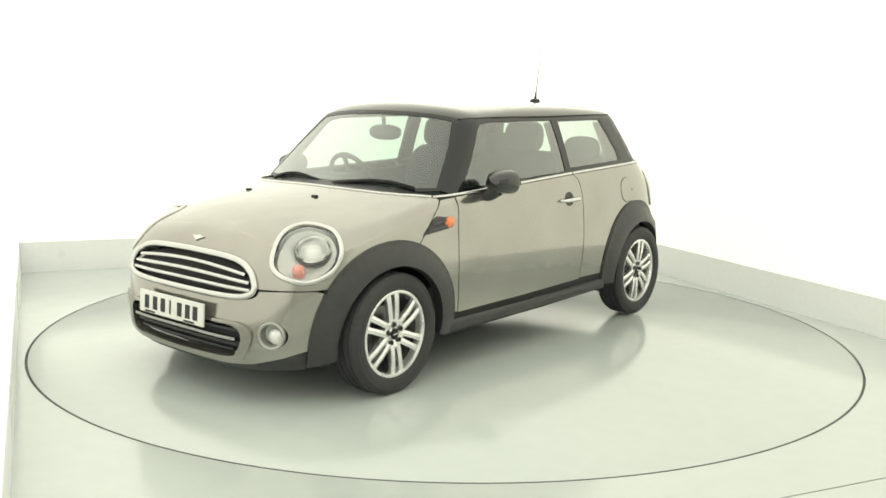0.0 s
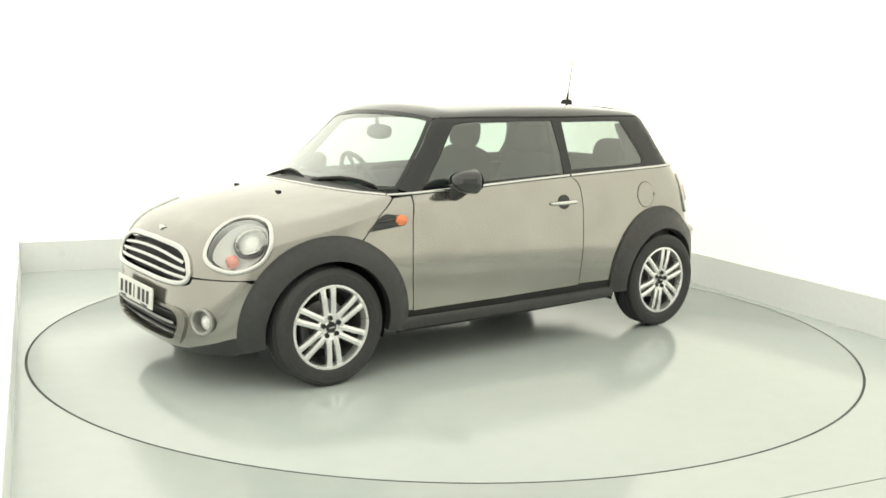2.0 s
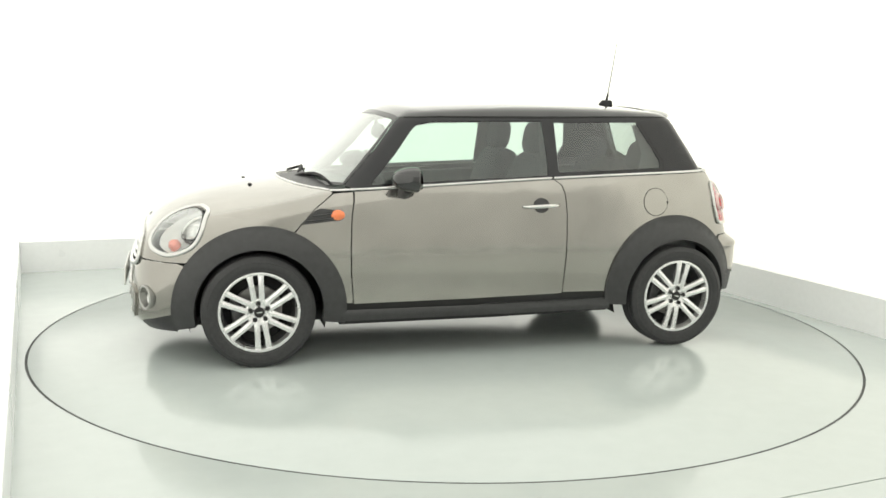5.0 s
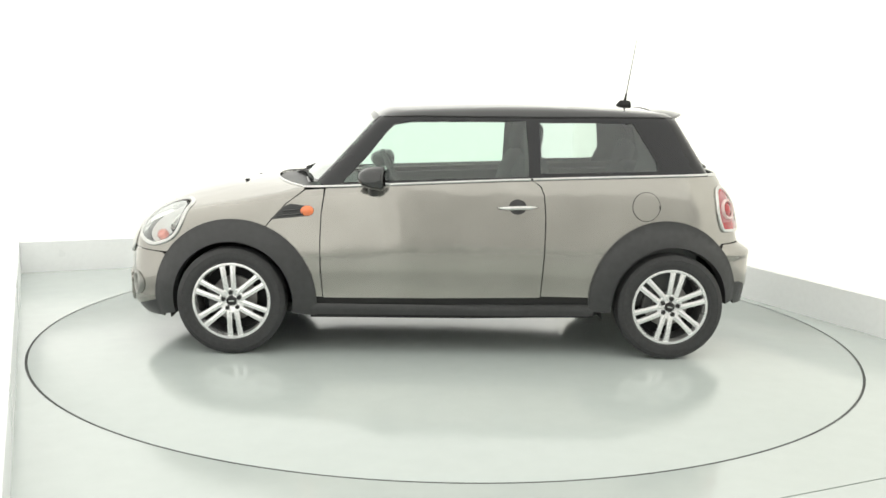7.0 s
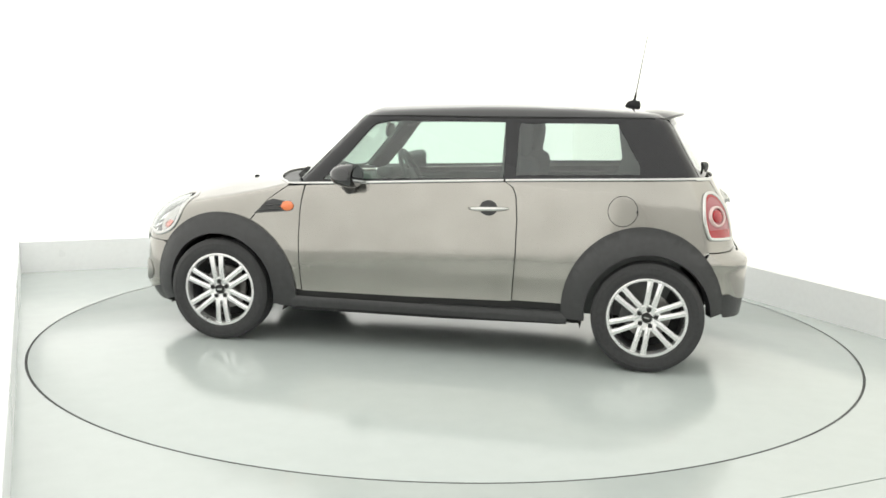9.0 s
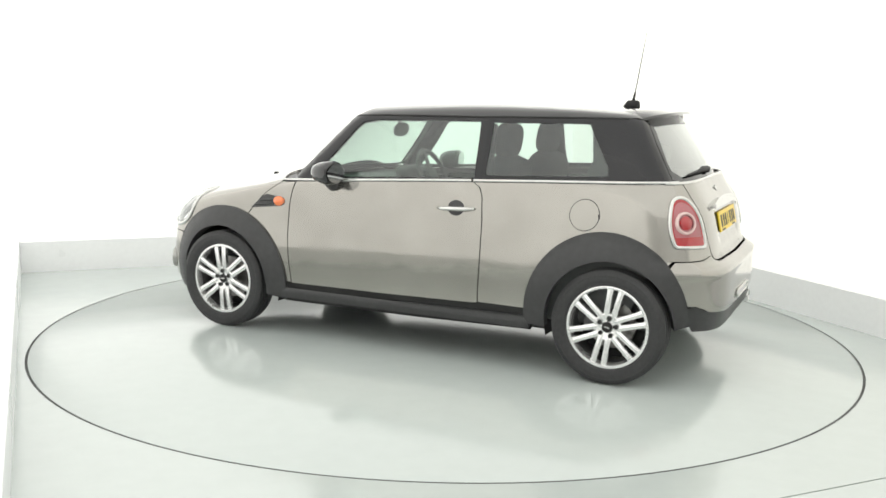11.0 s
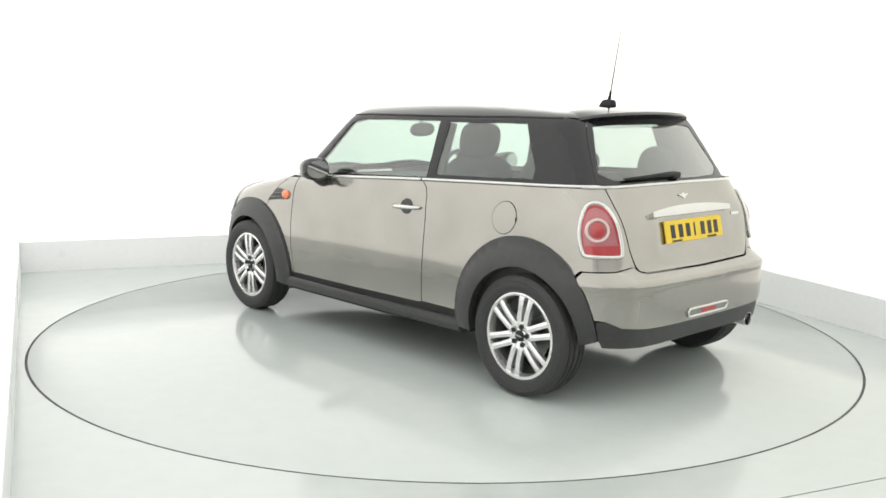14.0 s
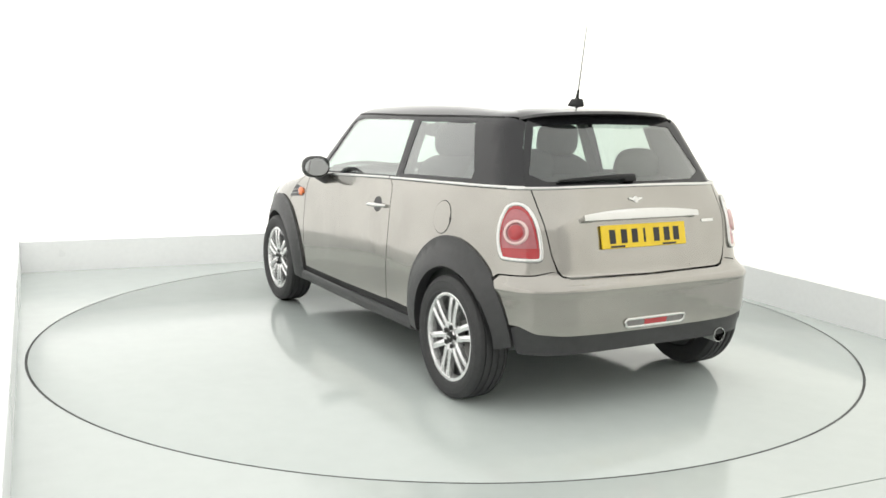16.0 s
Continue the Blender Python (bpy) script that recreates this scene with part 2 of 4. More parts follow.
# turntable: a shallow disc; a dark strip fills the narrow gap around it, for its shade
turntable = lathe_part("turntable", [(0, -.1), (RADIUS - .03, -.1), (RADIUS - .014, -.012), (RADIUS - .014, -.001), (RADIUS - .016, 0), (0, 0)], DISC,
                       None, "", 160, "z", 30)
lathe_part("gap_strip", [(RADIUS - .0135, -.06), (RADIUS - .0135, -.002), (RADIUS - .001, -.004), (RADIUS - .001, -.06)], EDGE, turntable,
           "thin dark strip standing for the shaded gap round the turntable", 160, "z", 30)
tagged(turntable, "large round pale glossy turntable set flush in the floor", "turntable")


# ---- body form: the smooth outer skin of the car ----
def curve(xs, ys):
    """A smooth monotone curve through a few design stations."""
    xs, ys = np.array(xs, float), np.array(ys, float)
    h, d = np.diff(xs), np.diff(ys) / np.diff(xs)
    m = np.concatenate([[d[0]], np.where(d[1:] * d[:-1] > 0, 2 * d[1:] * d[:-1] / np.where(d[1:] + d[:-1] == 0, 1, d[1:] + d[:-1]), 0), [d[-1]]])

    def at(x):
        x = np.clip(x, xs[0], xs[-1])
        i = np.clip(np.searchsorted(xs, x) - 1, 0, len(h) - 1)
        t = (x - xs[i]) / h[i]
        return ((1 + 2 * t) * (1 - t) ** 2 * ys[i] + t * (1 - t) ** 2 * h[i] * m[i]
                + t * t * (3 - 2 * t) * ys[i + 1] + t * t * (t - 1) * h[i] * m[i + 1])
    return at


def smax(a, b, k):
    h = np.maximum(k - np.abs(a - b), 0) / k
    return np.maximum(a, b) + h * h * k / 4


half_width = curve([.10, .20, .30, .40, .50, .57, .64, .72, .86, .96, 1.06], [.70, .758, .783, .7950, .8015, .8030, .8006, .7945, .7805, .758, .718])
nose = curve([.12, .20, .27, .36, .48, .55, .62, .70, .80, .95], [1.81, 1.88, 1.90, 1.90, 1.89, 1.88, 1.866, 1.848, 1.832, 1.82])
tail = curve([.12, .22, .32, .45, .55, .60, .63, .662, .72, .87, 1.0, 1.08], [1.67, 1.73, 1.76, 1.770, 1.770, 1.764, 1.738, 1.699, 1.686, 1.652, 1.582, 1.54])
bonnet_line = curve([.5, .85, 1.07, 1.34, 1.5, 1.6, 1.7, 1.77, 1.84, 1.9, 1.95], [1.06, 1.00, .962, .920, .888, .859, .817, .772, .705, .62, .52])


def lower_form(p):
    x, y, z = p[..., 0], np.abs(p[..., 1]), p[..., 2]
    w = half_width(z)
    u = np.where(x > .35, (x - .35) / (nose(z) - .35), np.where(x < -.35, (-.35 - x) / (tail(z) - .35), 0))
    n = np.where(x > 0, 4.5, 6.4 + .2 / (1 + np.exp((z - .66) / .02)))
    plan = ((np.abs(u) ** n + (y / w) ** n) ** (1 / n) - 1) * .9
    crown = (.065 + .032 * np.clip((x - .9) / .6, 0, 1)) * (y / .7) ** 2
    top = np.where(x > .4, (z - bonnet_line(x) + crown) * .85, (z - 1.2))
    return smax(plan, top, .075)


def upper_form(p):
    x, y, z = p[..., 0], np.abs(p[..., 1]), p[..., 2]
    s = np.clip((z - .95) / .42, -.5, 1.3)
    side = y - (.725 - .125 * s - .03 * s * s) + .045 * np.clip((-x - .2) / 1.2, 0, 2) ** 2
    front = (x - (.915 - 1.05 * (z - .955) - .30 * y * y - .05 * (z - .955) * (1.37 - z))) * .69
    rear = (-x - (1.562 - .66 * (z - 1.02) - .22 * y * y)) * .83
    top = z - (1.443 - .036 * ((x + .4) / .85) ** 2 - (.050 - .015 * np.clip(-x, 0, 1.3)) * (y / .6) ** 2 - .032 * (y / .6) ** 8)
    f = smax(side, front, .07)
    f = smax(f, rear, .07)
    return smax(f, top, .05)


def hit(form, origin, way, reach, steps=90):
    """First place where each ray enters the form."""
    origin, way = np.broadcast_arrays(np.asarray(origin, float), np.asarray(way, float))
    s = np.linspace(0, reach, steps)
    v = form(origin[..., None, :] + way[..., None, :] * s[:, None])
    inside = v < 0
    k = np.argmax(inside, -1)
    ok = inside.any(-1)
    k = np.where(ok, np.maximum(k, 1), np.argmin(v, -1).clip(1))
    lo, hi = s[k - 1], s[k]
    for _ in range(22):
        mid = (lo + hi) / 2
        neg = form(origin + way * mid[..., None]) < 0
        lo, hi = np.where(neg, lo, mid), np.where(neg, mid, hi)
    return origin + way * ((lo + hi) / 2)[..., None]


def slope(form, p):
    g = np.stack([form(p + np.eye(3)[i] * 1e-3) - form(p - np.eye(3)[i] * 1e-3) for i in range(3)], -1)
    return g / np.maximum(np.linalg.norm(g, axis=-1, keepdims=True), 1e-9)


# ---- car: x forward, y to its left, z up ----
def dense(pts, gap=.03):
    out = []
    for a, b in zip(pts[:-1], pts[1:]):
        a, b = np.array(a, float), np.array(b, float)
        n = max(1, int(np.ceil(np.linalg.norm(b - a) / gap)))
        out += [a + (b - a) * i / n for i in range(n)]
    return np.array(out + [np.array(pts[-1], float)])


def from_side(pts, form=lower_form, gap=.03):
    q = dense(pts, gap)
    return hit(form, np.stack([q[:, 0], np.full(len(q), 1.5), q[:, 1]], 1), (0, -1, 0), 1.5)


def from_front(pts, form=lower_form, gap=.03):
    q = dense(pts, gap)
    return hit(form, np.stack([np.full(len(q), 2.6), q[:, 0], q[:, 1]], 1), (-1, 0, 0), 2.6, 200)


def from_rear(pts, form=lower_form, gap=.03):
    q = dense(pts, gap)
    return hit(form, np.stack([np.full(len(q), -2.6), q[:, 0], q[:, 1]], 1), (1, 0, 0), 2.6, 200)


def from_top(pts, form=lower_form, gap=.03):
    q = dense(pts, gap)
    return hit(form, np.stack([q[:, 0], q[:, 1], np.full(len(q), 2.0)], 1), (0, 0, -1), 1.9, 160)


def arc(cx, cz, rx, rz, a0, a1, n=24):
    w = np.radians(np.linspace(a0, a1, n))
    return [(cx + rx * math.cos(a), cz + rz * math.sin(a)) for a in w]


def rounded(points, n=6):
    """A closed smooth loop through control points."""
    p = np.array(points, float)
    out = []
    for i in range(len(p)):
        a, b, c, d = p[i - 1], p[i], p[(i + 1) % len(p)], p[(i + 2) % len(p)]
        for k in range(n):
            t = k / n
            out.append(.5 * (2 * b + (c - a) * t + (2 * a - 5 * b + 4 * c - d) * t * t + (3 * b - a - 3 * c + d) * t ** 3))
    return np.array(out)


def bowed(pts, n=5):
    """An open smooth run through control points."""
    p = np.array([pts[0], *pts, pts[-1]], float)
    out = []
    for a, b, c, d in zip(p[:-3], p[1:-2], p[2:-1], p[3:]):
        for k in range(n):
            t = k / n
            out.append(tuple(.5 * (2 * b + (c - a) * t + (2 * a - 5 * b + 4 * c - d) * t * t + (3 * b - a - 3 * c + d) * t ** 3)))
    return out + [tuple(pts[-1])]


def flip(p):
    return np.asarray(p) * (1, -1, 1)


def both(half):
    """A loop closed by its mirror image; half runs from the middle to the middle."""
    return np.concatenate([half, flip(half)[::-1]])


def shrunk(loop, s):
    c = loop.mean(0)
    return c + (loop - c) * s


def tidy(loop):
    keep = [loop[0]]
    for p in loop[1:]:
        if np.linalg.norm(p - keep[-1]) > .0025:
            keep.append(p)
    if np.linalg.norm(keep[0] - keep[-1]) < .0025:
        keep.pop()
    return np.array(keep)


def shaped_normals(form, p, offset, bulge, guide):
    """Normals of the form once it is offset and pressed into relief."""
    def moved(q):
        n = slope(form, q)
        return q + n * offset + bulge(q, n)
    a = np.cross(guide, np.where(np.abs(guide[:, 2:]) < .8, (0, 0, 1), (1, 0, 0)))
    a /= np.linalg.norm(a, axis=1, keepdims=True)
    b = np.cross(guide, a)
    c = np.cross(moved(p + a * .0015) - moved(p - a * .0015), moved(p + b * .0015) - moved(p - b * .0015))
    c /= np.maximum(np.linalg.norm(c, axis=1, keepdims=True), 1e-12)
    return np.where((c * guide).sum(1, keepdims=True) > 0, c, -c)


def panel(name, form, centre, loops, material, parent, label="", step=.045, offset=0.0, depth=.014, mirrored=False, bulge=None):
    """A pressed sheet on the body's form inside a loop, less its holes, with edges turned in."""
    centre = np.array(centre, float)
    loops = [tidy(np.asarray(q)) for q in loops]
    d = loops[0] - centre
    size = np.linalg.norm(d, axis=1).mean()
    d /= np.linalg.norm(d, axis=1, keepdims=True)
    m = d.mean(0) / np.linalg.norm(d.mean(0))
    a = np.cross((0, 0, 1) if abs(m[2]) < .8 else (1, 0, 0), m)
    a /= np.linalg.norm(a)
    b = np.cross(m, a)
    bm = bmesh.new()
    edges = []
    for q in loops:
        e = (q - centre) / np.linalg.norm(q - centre, axis=1, keepdims=True)
        k = 1 + e @ m
        vs = [bm.verts.new((2 * u / w, 2 * v / w, 0)) for u, v, w in zip(e @ a, e @ b, k)]
        edges += [bm.edges.new((vs[i], vs[(i + 1) % len(vs)])) for i in range(len(vs))]
    bmesh.ops.triangle_fill(bm, use_beauty=True, edges=edges, normal=(0, 0, 1))
    co = np.array([v.co[:2] for v in bm.verts])
    for ax in (0, 1):
        for s in np.arange(math.floor(co[:, ax].min() / (step / size)), math.ceil(co[:, ax].max() / (step / size))):
            s = (s + .5) * step / size
            bmesh.ops.bisect_plane(bm, geom=bm.verts[:] + bm.edges[:] + bm.faces[:], dist=1e-5,
                                   plane_co=(s, 0, 0) if ax == 0 else (0, s, 0), plane_no=(1, 0, 0) if ax == 0 else (0, 1, 0))
    bm.verts.index_update()
    q = np.array([v.co[:2] for v in bm.verts])
    r2 = (q ** 2).sum(1, keepdims=True) / 4
    way = m * (1 - r2) / (1 + r2) + (a * q[:, :1] + b * q[:, 1:]) / (1 + r2)
    p = hit(form, centre + way * 2.6, -way, 2.6, 130)
    nrm = slope(form, p)
    if bulge is None:
        p = p + nrm * offset
    else:
        flat, sheet = nrm, p
        p = sheet + flat * offset + bulge(sheet, flat)
        nrm = shaped_normals(form, sheet, offset, bulge, flat)
    faces = [[v.index for v in f.verts] for f in bm.faces]
    rim = [(e.verts[0].index, e.verts[1].index, e.link_faces[0]) for e in bm.edges if len(e.link_faces) == 1]
    rims = []
    for i, j, f in rim:
        order = [v.index for v in f.verts]
        rims.append((i, j) if order[(order.index(i) + 1) % len(order)] == j else (j, i))
    bm.free()
    if (sum(np.dot(np.cross(p[f[1]] - p[f[0]], p[f[2]] - p[f[0]]), nrm[f[0]]) for f in faces)) < 0:
        faces = [f[::-1] for f in faces]
        rims = [(j, i) for i, j in rims]
    verts, normals = list(p), list(nrm)
    count = len(faces)
    if depth:
        for i, j in rims:
            k = len(verts)
            verts += [p[i], p[j], p[j] - nrm[j] * depth, p[i] - nrm[i] * depth]
            side = np.cross(p[j] - p[i], nrm[i])
            side /= max(np.linalg.norm(side), 1e-9)
            normals += [side] * 4
            faces.append([k + 1, k, k + 3, k + 2])
    verts, normals = np.array(verts), np.array(normals)
    made = [link(name, verts, faces, material, parent, label, normals, True, count)]
    if mirrored:
        made.append(link(name, flip(verts), [f[::-1] for f in faces], material, parent, label, flip(normals), True, count))
    return made if mirrored else made[0]


def rim_bar(name, path, radius, material, parent, label="", form=lower_form, lift=.004, high=.7, closed=True, sides=10, ends=None):
    """A rounded moulding that follows the body's form."""
    q = tidy(np.asarray(path, float)) if closed else np.asarray(path, float)
    for _ in range(5):      # settle the run onto the form
        g = np.stack([form(q + np.eye(3)[i] * 1e-3) - form(q - np.eye(3)[i] * 1e-3) for i in range(3)], -1) / 2e-3
        q = q - g * (form(q) / np.maximum((g * g).sum(-1), 1e-6))[:, None]
    nrm = slope(form, q)
    nxt, prv = (np.roll(q, -1, 0), np.roll(q, 1, 0)) if closed else (np.vstack([q[1:], q[-1:]]), np.vstack([q[:1], q[:-1]]))
    d = nxt - prv
    d /= np.linalg.norm(d, axis=1, keepdims=True)
    a = np.cross(d, nrm)
    a /= np.linalg.norm(a, axis=1, keepdims=True)
    bm, rings, n = bmesh.new(), [], len(q)
    for i in range(n):
        k = ends(i / (n - 1)) if ends else 1.0
        rings.append([bm.verts.new(q[i] + nrm[i] * (lift + radius * high * k * math.sin(w)) + a[i] * radius * k * math.cos(w))
                      for w in [2 * math.pi * (m + .5) / sides for m in range(sides)]])
    for i in range(n if closed else n - 1):
        for m in range(sides):
            bm.faces.new((rings[i][m], rings[i][(m + 1) % sides], rings[(i + 1) % n][(m + 1) % sides], rings[(i + 1) % n][m]))
    if not closed:
        bm.faces.new(rings[0])
        bm.faces.new(rings[-1][::-1])
    return part(name, bm, material, parent, label, smooth=True, angle=60)


def on_sides(build, parent):
    """Runs a builder for the left, then again for the right side."""
    return [build(parent, 1), build(parent, -1)]


car = new("car")
car.empty_display_size = .3
tagged(car, "beige-grey metallic three-door hatchback with a black roof parked on the turntable", "car")

belt = curve([-1.6, -1.37, -.42, .20, .64, .84], [1.046, 1.041, 1.004, .972, .947, .935])


def belt_run(x0, x1, up, n=14):
    return [(x, float(belt(x)) + up) for x in np.linspace(x0, x1, n)]


FA = (1.225, .300, .455, .455)      # front arch: middle and radii
RA = (-1.200, .330, .425, .456)     # rear arch
HEADLAMP = rounded([(1.750, .535, .630), (1.715, .487, .705), (1.60, .440, .783), (1.505, .480, .812), (1.468, .600, .788),
                    (1.50, .688, .717), (1.572, .697, .632), (1.685, .642, .590)])
# -- bonnet, a clamshell that carries the lamps and reaches down to the arches
GRILLE_TOP = [(.500, .566), (.488, .600), (.458, .637), (.385, .674), (.26, .692), (0, .699)]
half = np.concatenate([
    from_top([(1.06, 0), (1.052, .15), (1.028, .29), (.985, .43), (.925, .56), (.84, .685)]),
    from_side([(.838, .925), (.936, .850), (1.046, .727)]),
    from_side(arc(*FA, 112, 35)),
    from_front([(.694, .560), (.60, .563), *bowed(GRILLE_TOP)])])
bonnet = panel("bonnet", lower_form, (1.05, 0, .45), [both(half), shrunk(HEADLAMP, 1.0), flip(shrunk(HEADLAMP, 1.0))], PAINT, car,
               "smooth metallic clamshell bonnet")
# -- front bumper with its opening
low_half = [(0, .386), (.30, .389), (.385, .386), (.425, .366), (.434, .325), (.408, .272), (.35, .240), (0, .226)]
low_loop = both(from_front(bowed(low_half)))
FOG = from_front([(.568 + .056 * math.cos(w), .355 + .060 * math.sin(w)) for w in np.linspace(0, 2 * math.pi, 28)][:-1])
half = np.concatenate([
    from_front([*bowed([(0, .500), (.25, .502), (.42, .509), (.490, .527), (.508, .556)]), (.60, .5575), (.694, .5550)]),
    from_side(arc(*FA, 32, -3)),
    from_front([(.664, .276), (.60, .247), (.47, .208), (.30, .190), (0, .184)])])
bumper = panel("front_bumper", lower_form, (1.05, 0, .40), [both(half), low_loop, FOG, flip(FOG)], PAINT, car, "body-coloured front bumper")
half = np.concatenate([from_front([(0, .184), (.30, .190), (.47, .208), (.60, .247), (.664, .276)]),
                       from_side(arc(*FA, -6, -18, 6)), from_front([(.62, .165), (.3, .150), (0, .148)])])
panel("front_valance", lower_form, (1.05, 0, .40), [both(half)], TRIM_BLACK, car, "black plastic lip under the bumper", offset=-.012)
# -- upper grille
inner_half = from_front(bowed([(0, .684), (.17, .682), (.28, .673), (.39, .650), (.452, .606), (.472, .562), (.455, .538), (.40, .530), (.20, .525), (0, .524)]))
grille = panel("radiator_grille", lower_form, (1.05, 0, .45), [both(inner_half)], GAP_BLACK, car, "dark radiator grille with chrome bars", offset=-.03, depth=0)
frame_run = [(y * .975, .603 + (z - .603) * .94) for y, z in bowed(GRILLE_TOP[::-1] + [(.482, .535), (.415, .516), (.25, .509), (0, .507)])]
rim_bar("chrome_frame", both(from_front(frame_run)), .0155, CHROME, grille, "bright chrome surround", lift=.006, high=.85)
for c, e, w in ((.648, .622, .418), (.6035, .588, .452), (.5595, .555, .462)):
    ys = np.linspace(-w, w, 33)
    rim_bar("bar", from_front(list(zip(ys, c + (e - c) * (ys / w) ** 2)), gap=.2), .0105, CHROME, grille, "chrome grille bar", lift=-.004, high=.9, closed=False)
# -- lower grille
low = panel("lower_grille", lower_form, (1.05, 0, .38), [low_loop], GAP_BLACK, car, "black mesh of the lower air intake", offset=-.035, depth=0)
frame_loop = both(from_front(bowed([(0, .401), (.31, .404), (.42, .402), (.478, .380), (.486, .335), (.450, .252), (.37, .214), (0, .202)])))
panel("intake_frame", lower_form, (1.05, 0, .38), [frame_loop, low_loop], PAINT, low, "raised body-coloured frame of the intake", step=.06, offset=.013, depth=.045)
for z, mat, t, w, off in ((.325, CHROME, .007, .40, .010), (.362, TRIM_BLACK, .006, .40, -.012), (.295, TRIM_BLACK, .006, .40, -.012), (.268, TRIM_BLACK, .006, .37, -.012)):
    ys = np.linspace(-w, w, 21)
    loop = np.concatenate([from_front(list(zip(ys, 0 * ys + z + t))), from_front(list(zip(ys[::-1], 0 * ys + z - t)))])
    panel("intake_bar", lower_form, (1.05, 0, .38), [loop], mat, low, "chrome strip across the intake" if mat is CHROME else "", step=.09, offset=off, depth=.02)


# -- number plates, their characters as plain bars
def number_plate(m, back, label):
    bm = bmesh.new()
    box(bm, (.010, .520, .111), (0, 0, 0), .003)
    plate = part("number_plate", bm, back, car, label)
    plate.matrix_local = m
    for y in (-.185, -.115, -.05, .01, .085, .15, .21):
        bm = bmesh.new()
        box(bm, (.002, .012 if y == .01 else .036, .066), (.0056, y - .012, 0))
        part("bar", bm, INK, plate)
    for y in (-.17, .15):
        bm = bmesh.new()
        box(bm, (.002, .085, .009), (.0056, y, -.047))
        part("bar", bm, INK, plate)
    return plate


number_plate(pose(1.932, -.032, .413, 0, -3, 0), PLATE_WHITE, "white front number plate with dark characters")
number_plate(pose(-1.665, -.003, .820, 0, -13, 180), PLATE_YELLOW, "yellow rear number plate with dark characters")


# -- headlamps
def headlamp(parent, sg):
    s = (lambda p: np.asarray(p)) if sg > 0 else flip
    ring = rim_bar("headlamp", s(shrunk(HEADLAMP, .965)), .0130, CHROME, parent, "oval headlamp with a chrome ring and clear cover", lift=.002, high=.75)
    panel("seal", lower_form, (1.05, 0, .45), [s(shrunk(HEADLAMP, .935)), s(shrunk(HEADLAMP, .895))], GAP_BLACK, ring, "thin dark seal of the lamp cover", step=.06, offset=.0035, depth=.01)
    loop = tidy(shrunk(HEADLAMP, .90))
    axis = slope(lower_form, hit(lower_form, loop.mean(0) + (.5, .3, .4), np.array((-.5, -.3, -.4)) / .7071, 1.2))
    base = loop.mean(0)
    verts, faces, n = [], [], len(loop)
    for k, (sc, dp) in enumerate(((1, 0), (.97, .012), (.80, .036), (.5, .055), (.2, .062), (.02, .062))):
        verts += [base + (p - base) * sc - axis * dp for p in loop]
        if k:
            faces += [((k - 1) * n + i, (k - 1) * n + (i + 1) % n, k * n + (i + 1) % n, k * n + i) for i in range(n)]
    link("reflector", s(verts), faces if sg > 0 else [f[::-1] for f in faces], REFLECTOR, ring, "bright reflector bowl")
    panel("cover", lower_form, (1.05, 0, .45), [s(loop)], LENS, ring, "clear lamp cover", step=.05, offset=.004, depth=0)
    e1 = np.cross(axis, (0, 0, 1))
    e1 /= np.linalg.norm(e1)
    turn = Matrix((tuple(e1), tuple(np.cross(axis, e1)), tuple(axis))).transposed().to_4x4()
    # inner lamp barrel, with a bright rim
    at = base + axis * -.014 + np.array((-.044, -.006, .030))
    prof = [(.070, -.05), (.072, .0), (.079, .006), (.085, .0), (.085, -.05)]
    o = lathe_part("lamp_barrel", prof, CHROME, ring, "chrome rim of the inner lamp", 40, "z")
    o.matrix_local = Matrix.Translation(s(at)) @ (turn if sg > 0 else Matrix.Diagonal((1, -1, 1, 1)) @ turn)
    o = lathe_part("lamp_lens", [(.0, .016), (.03, .011), (.055, -.002), (.070, -.02)], LAMP_SILVER, ring, "frosted lamp lens", 32, "z")
    o.matrix_local = Matrix.Translation(s(at)) @ (turn if sg > 0 else Matrix.Diagonal((1, -1, 1, 1)) @ turn)
    # shadow line round the barrel, made as a solid black ring
    o = lathe_part("barrel_shadow_line", [(.086, -.02), (.0885, -.002), (.091, -.004), (.091, -.03)], GAP_BLACK, ring, "black ring drawn as the shadow line round the inner lamp", 40, "z")
    o.matrix_local = Matrix.Translation(s(at)) @ (turn if sg > 0 else Matrix.Diagonal((1, -1, 1, 1)) @ turn)
    at = np.array((1.672, .590, .657)) - axis * .012
    o = lathe_part("indicator", [(0, .015), (.018, .012), (.030, 0), (.031, -.03)], PINK_AMBER, ring, "orange indicator bulb cover", 24, "z")
    o.matrix_local = Matrix.Translation(s(at)) @ (turn if sg > 0 else Matrix.Diagonal((1, -1, 1, 1)) @ turn)
    return ring


on_sides(headlamp, car)


# -- fog lamps
def fog_lamp(parent, sg):
    y = .568 * sg
    c = from_front([(.568, .355), (.569, .355)])[0]
    nx = slope(lower_form, c)
    at = (c[0], y, c[2])
    yaw = math.degrees(math.atan2(nx[1], nx[0])) * .75 * sg
    o = lathe_part("fog_lamp", [(.064, -.030), (.067, .004), (.060, .010), (.053, .006), (.049, -.02), (.046, -.045), (0, -.055)], FOG_BOWL, parent,
                   "round fog lamp in the bumper", 36, "x")
    o.matrix_local = pose(*at, 0, 0, yaw)
    g = lathe_part("lens", [(0, .014), (.020, .011), (.036, .0), (.042, -.02)], LAMP_SILVER, o, "clear round fog lamp lens", 30, "x")
    g.matrix_local = pose(-.022, .014 * sg, -.008)
    return o


on_sides(fog_lamp, car)

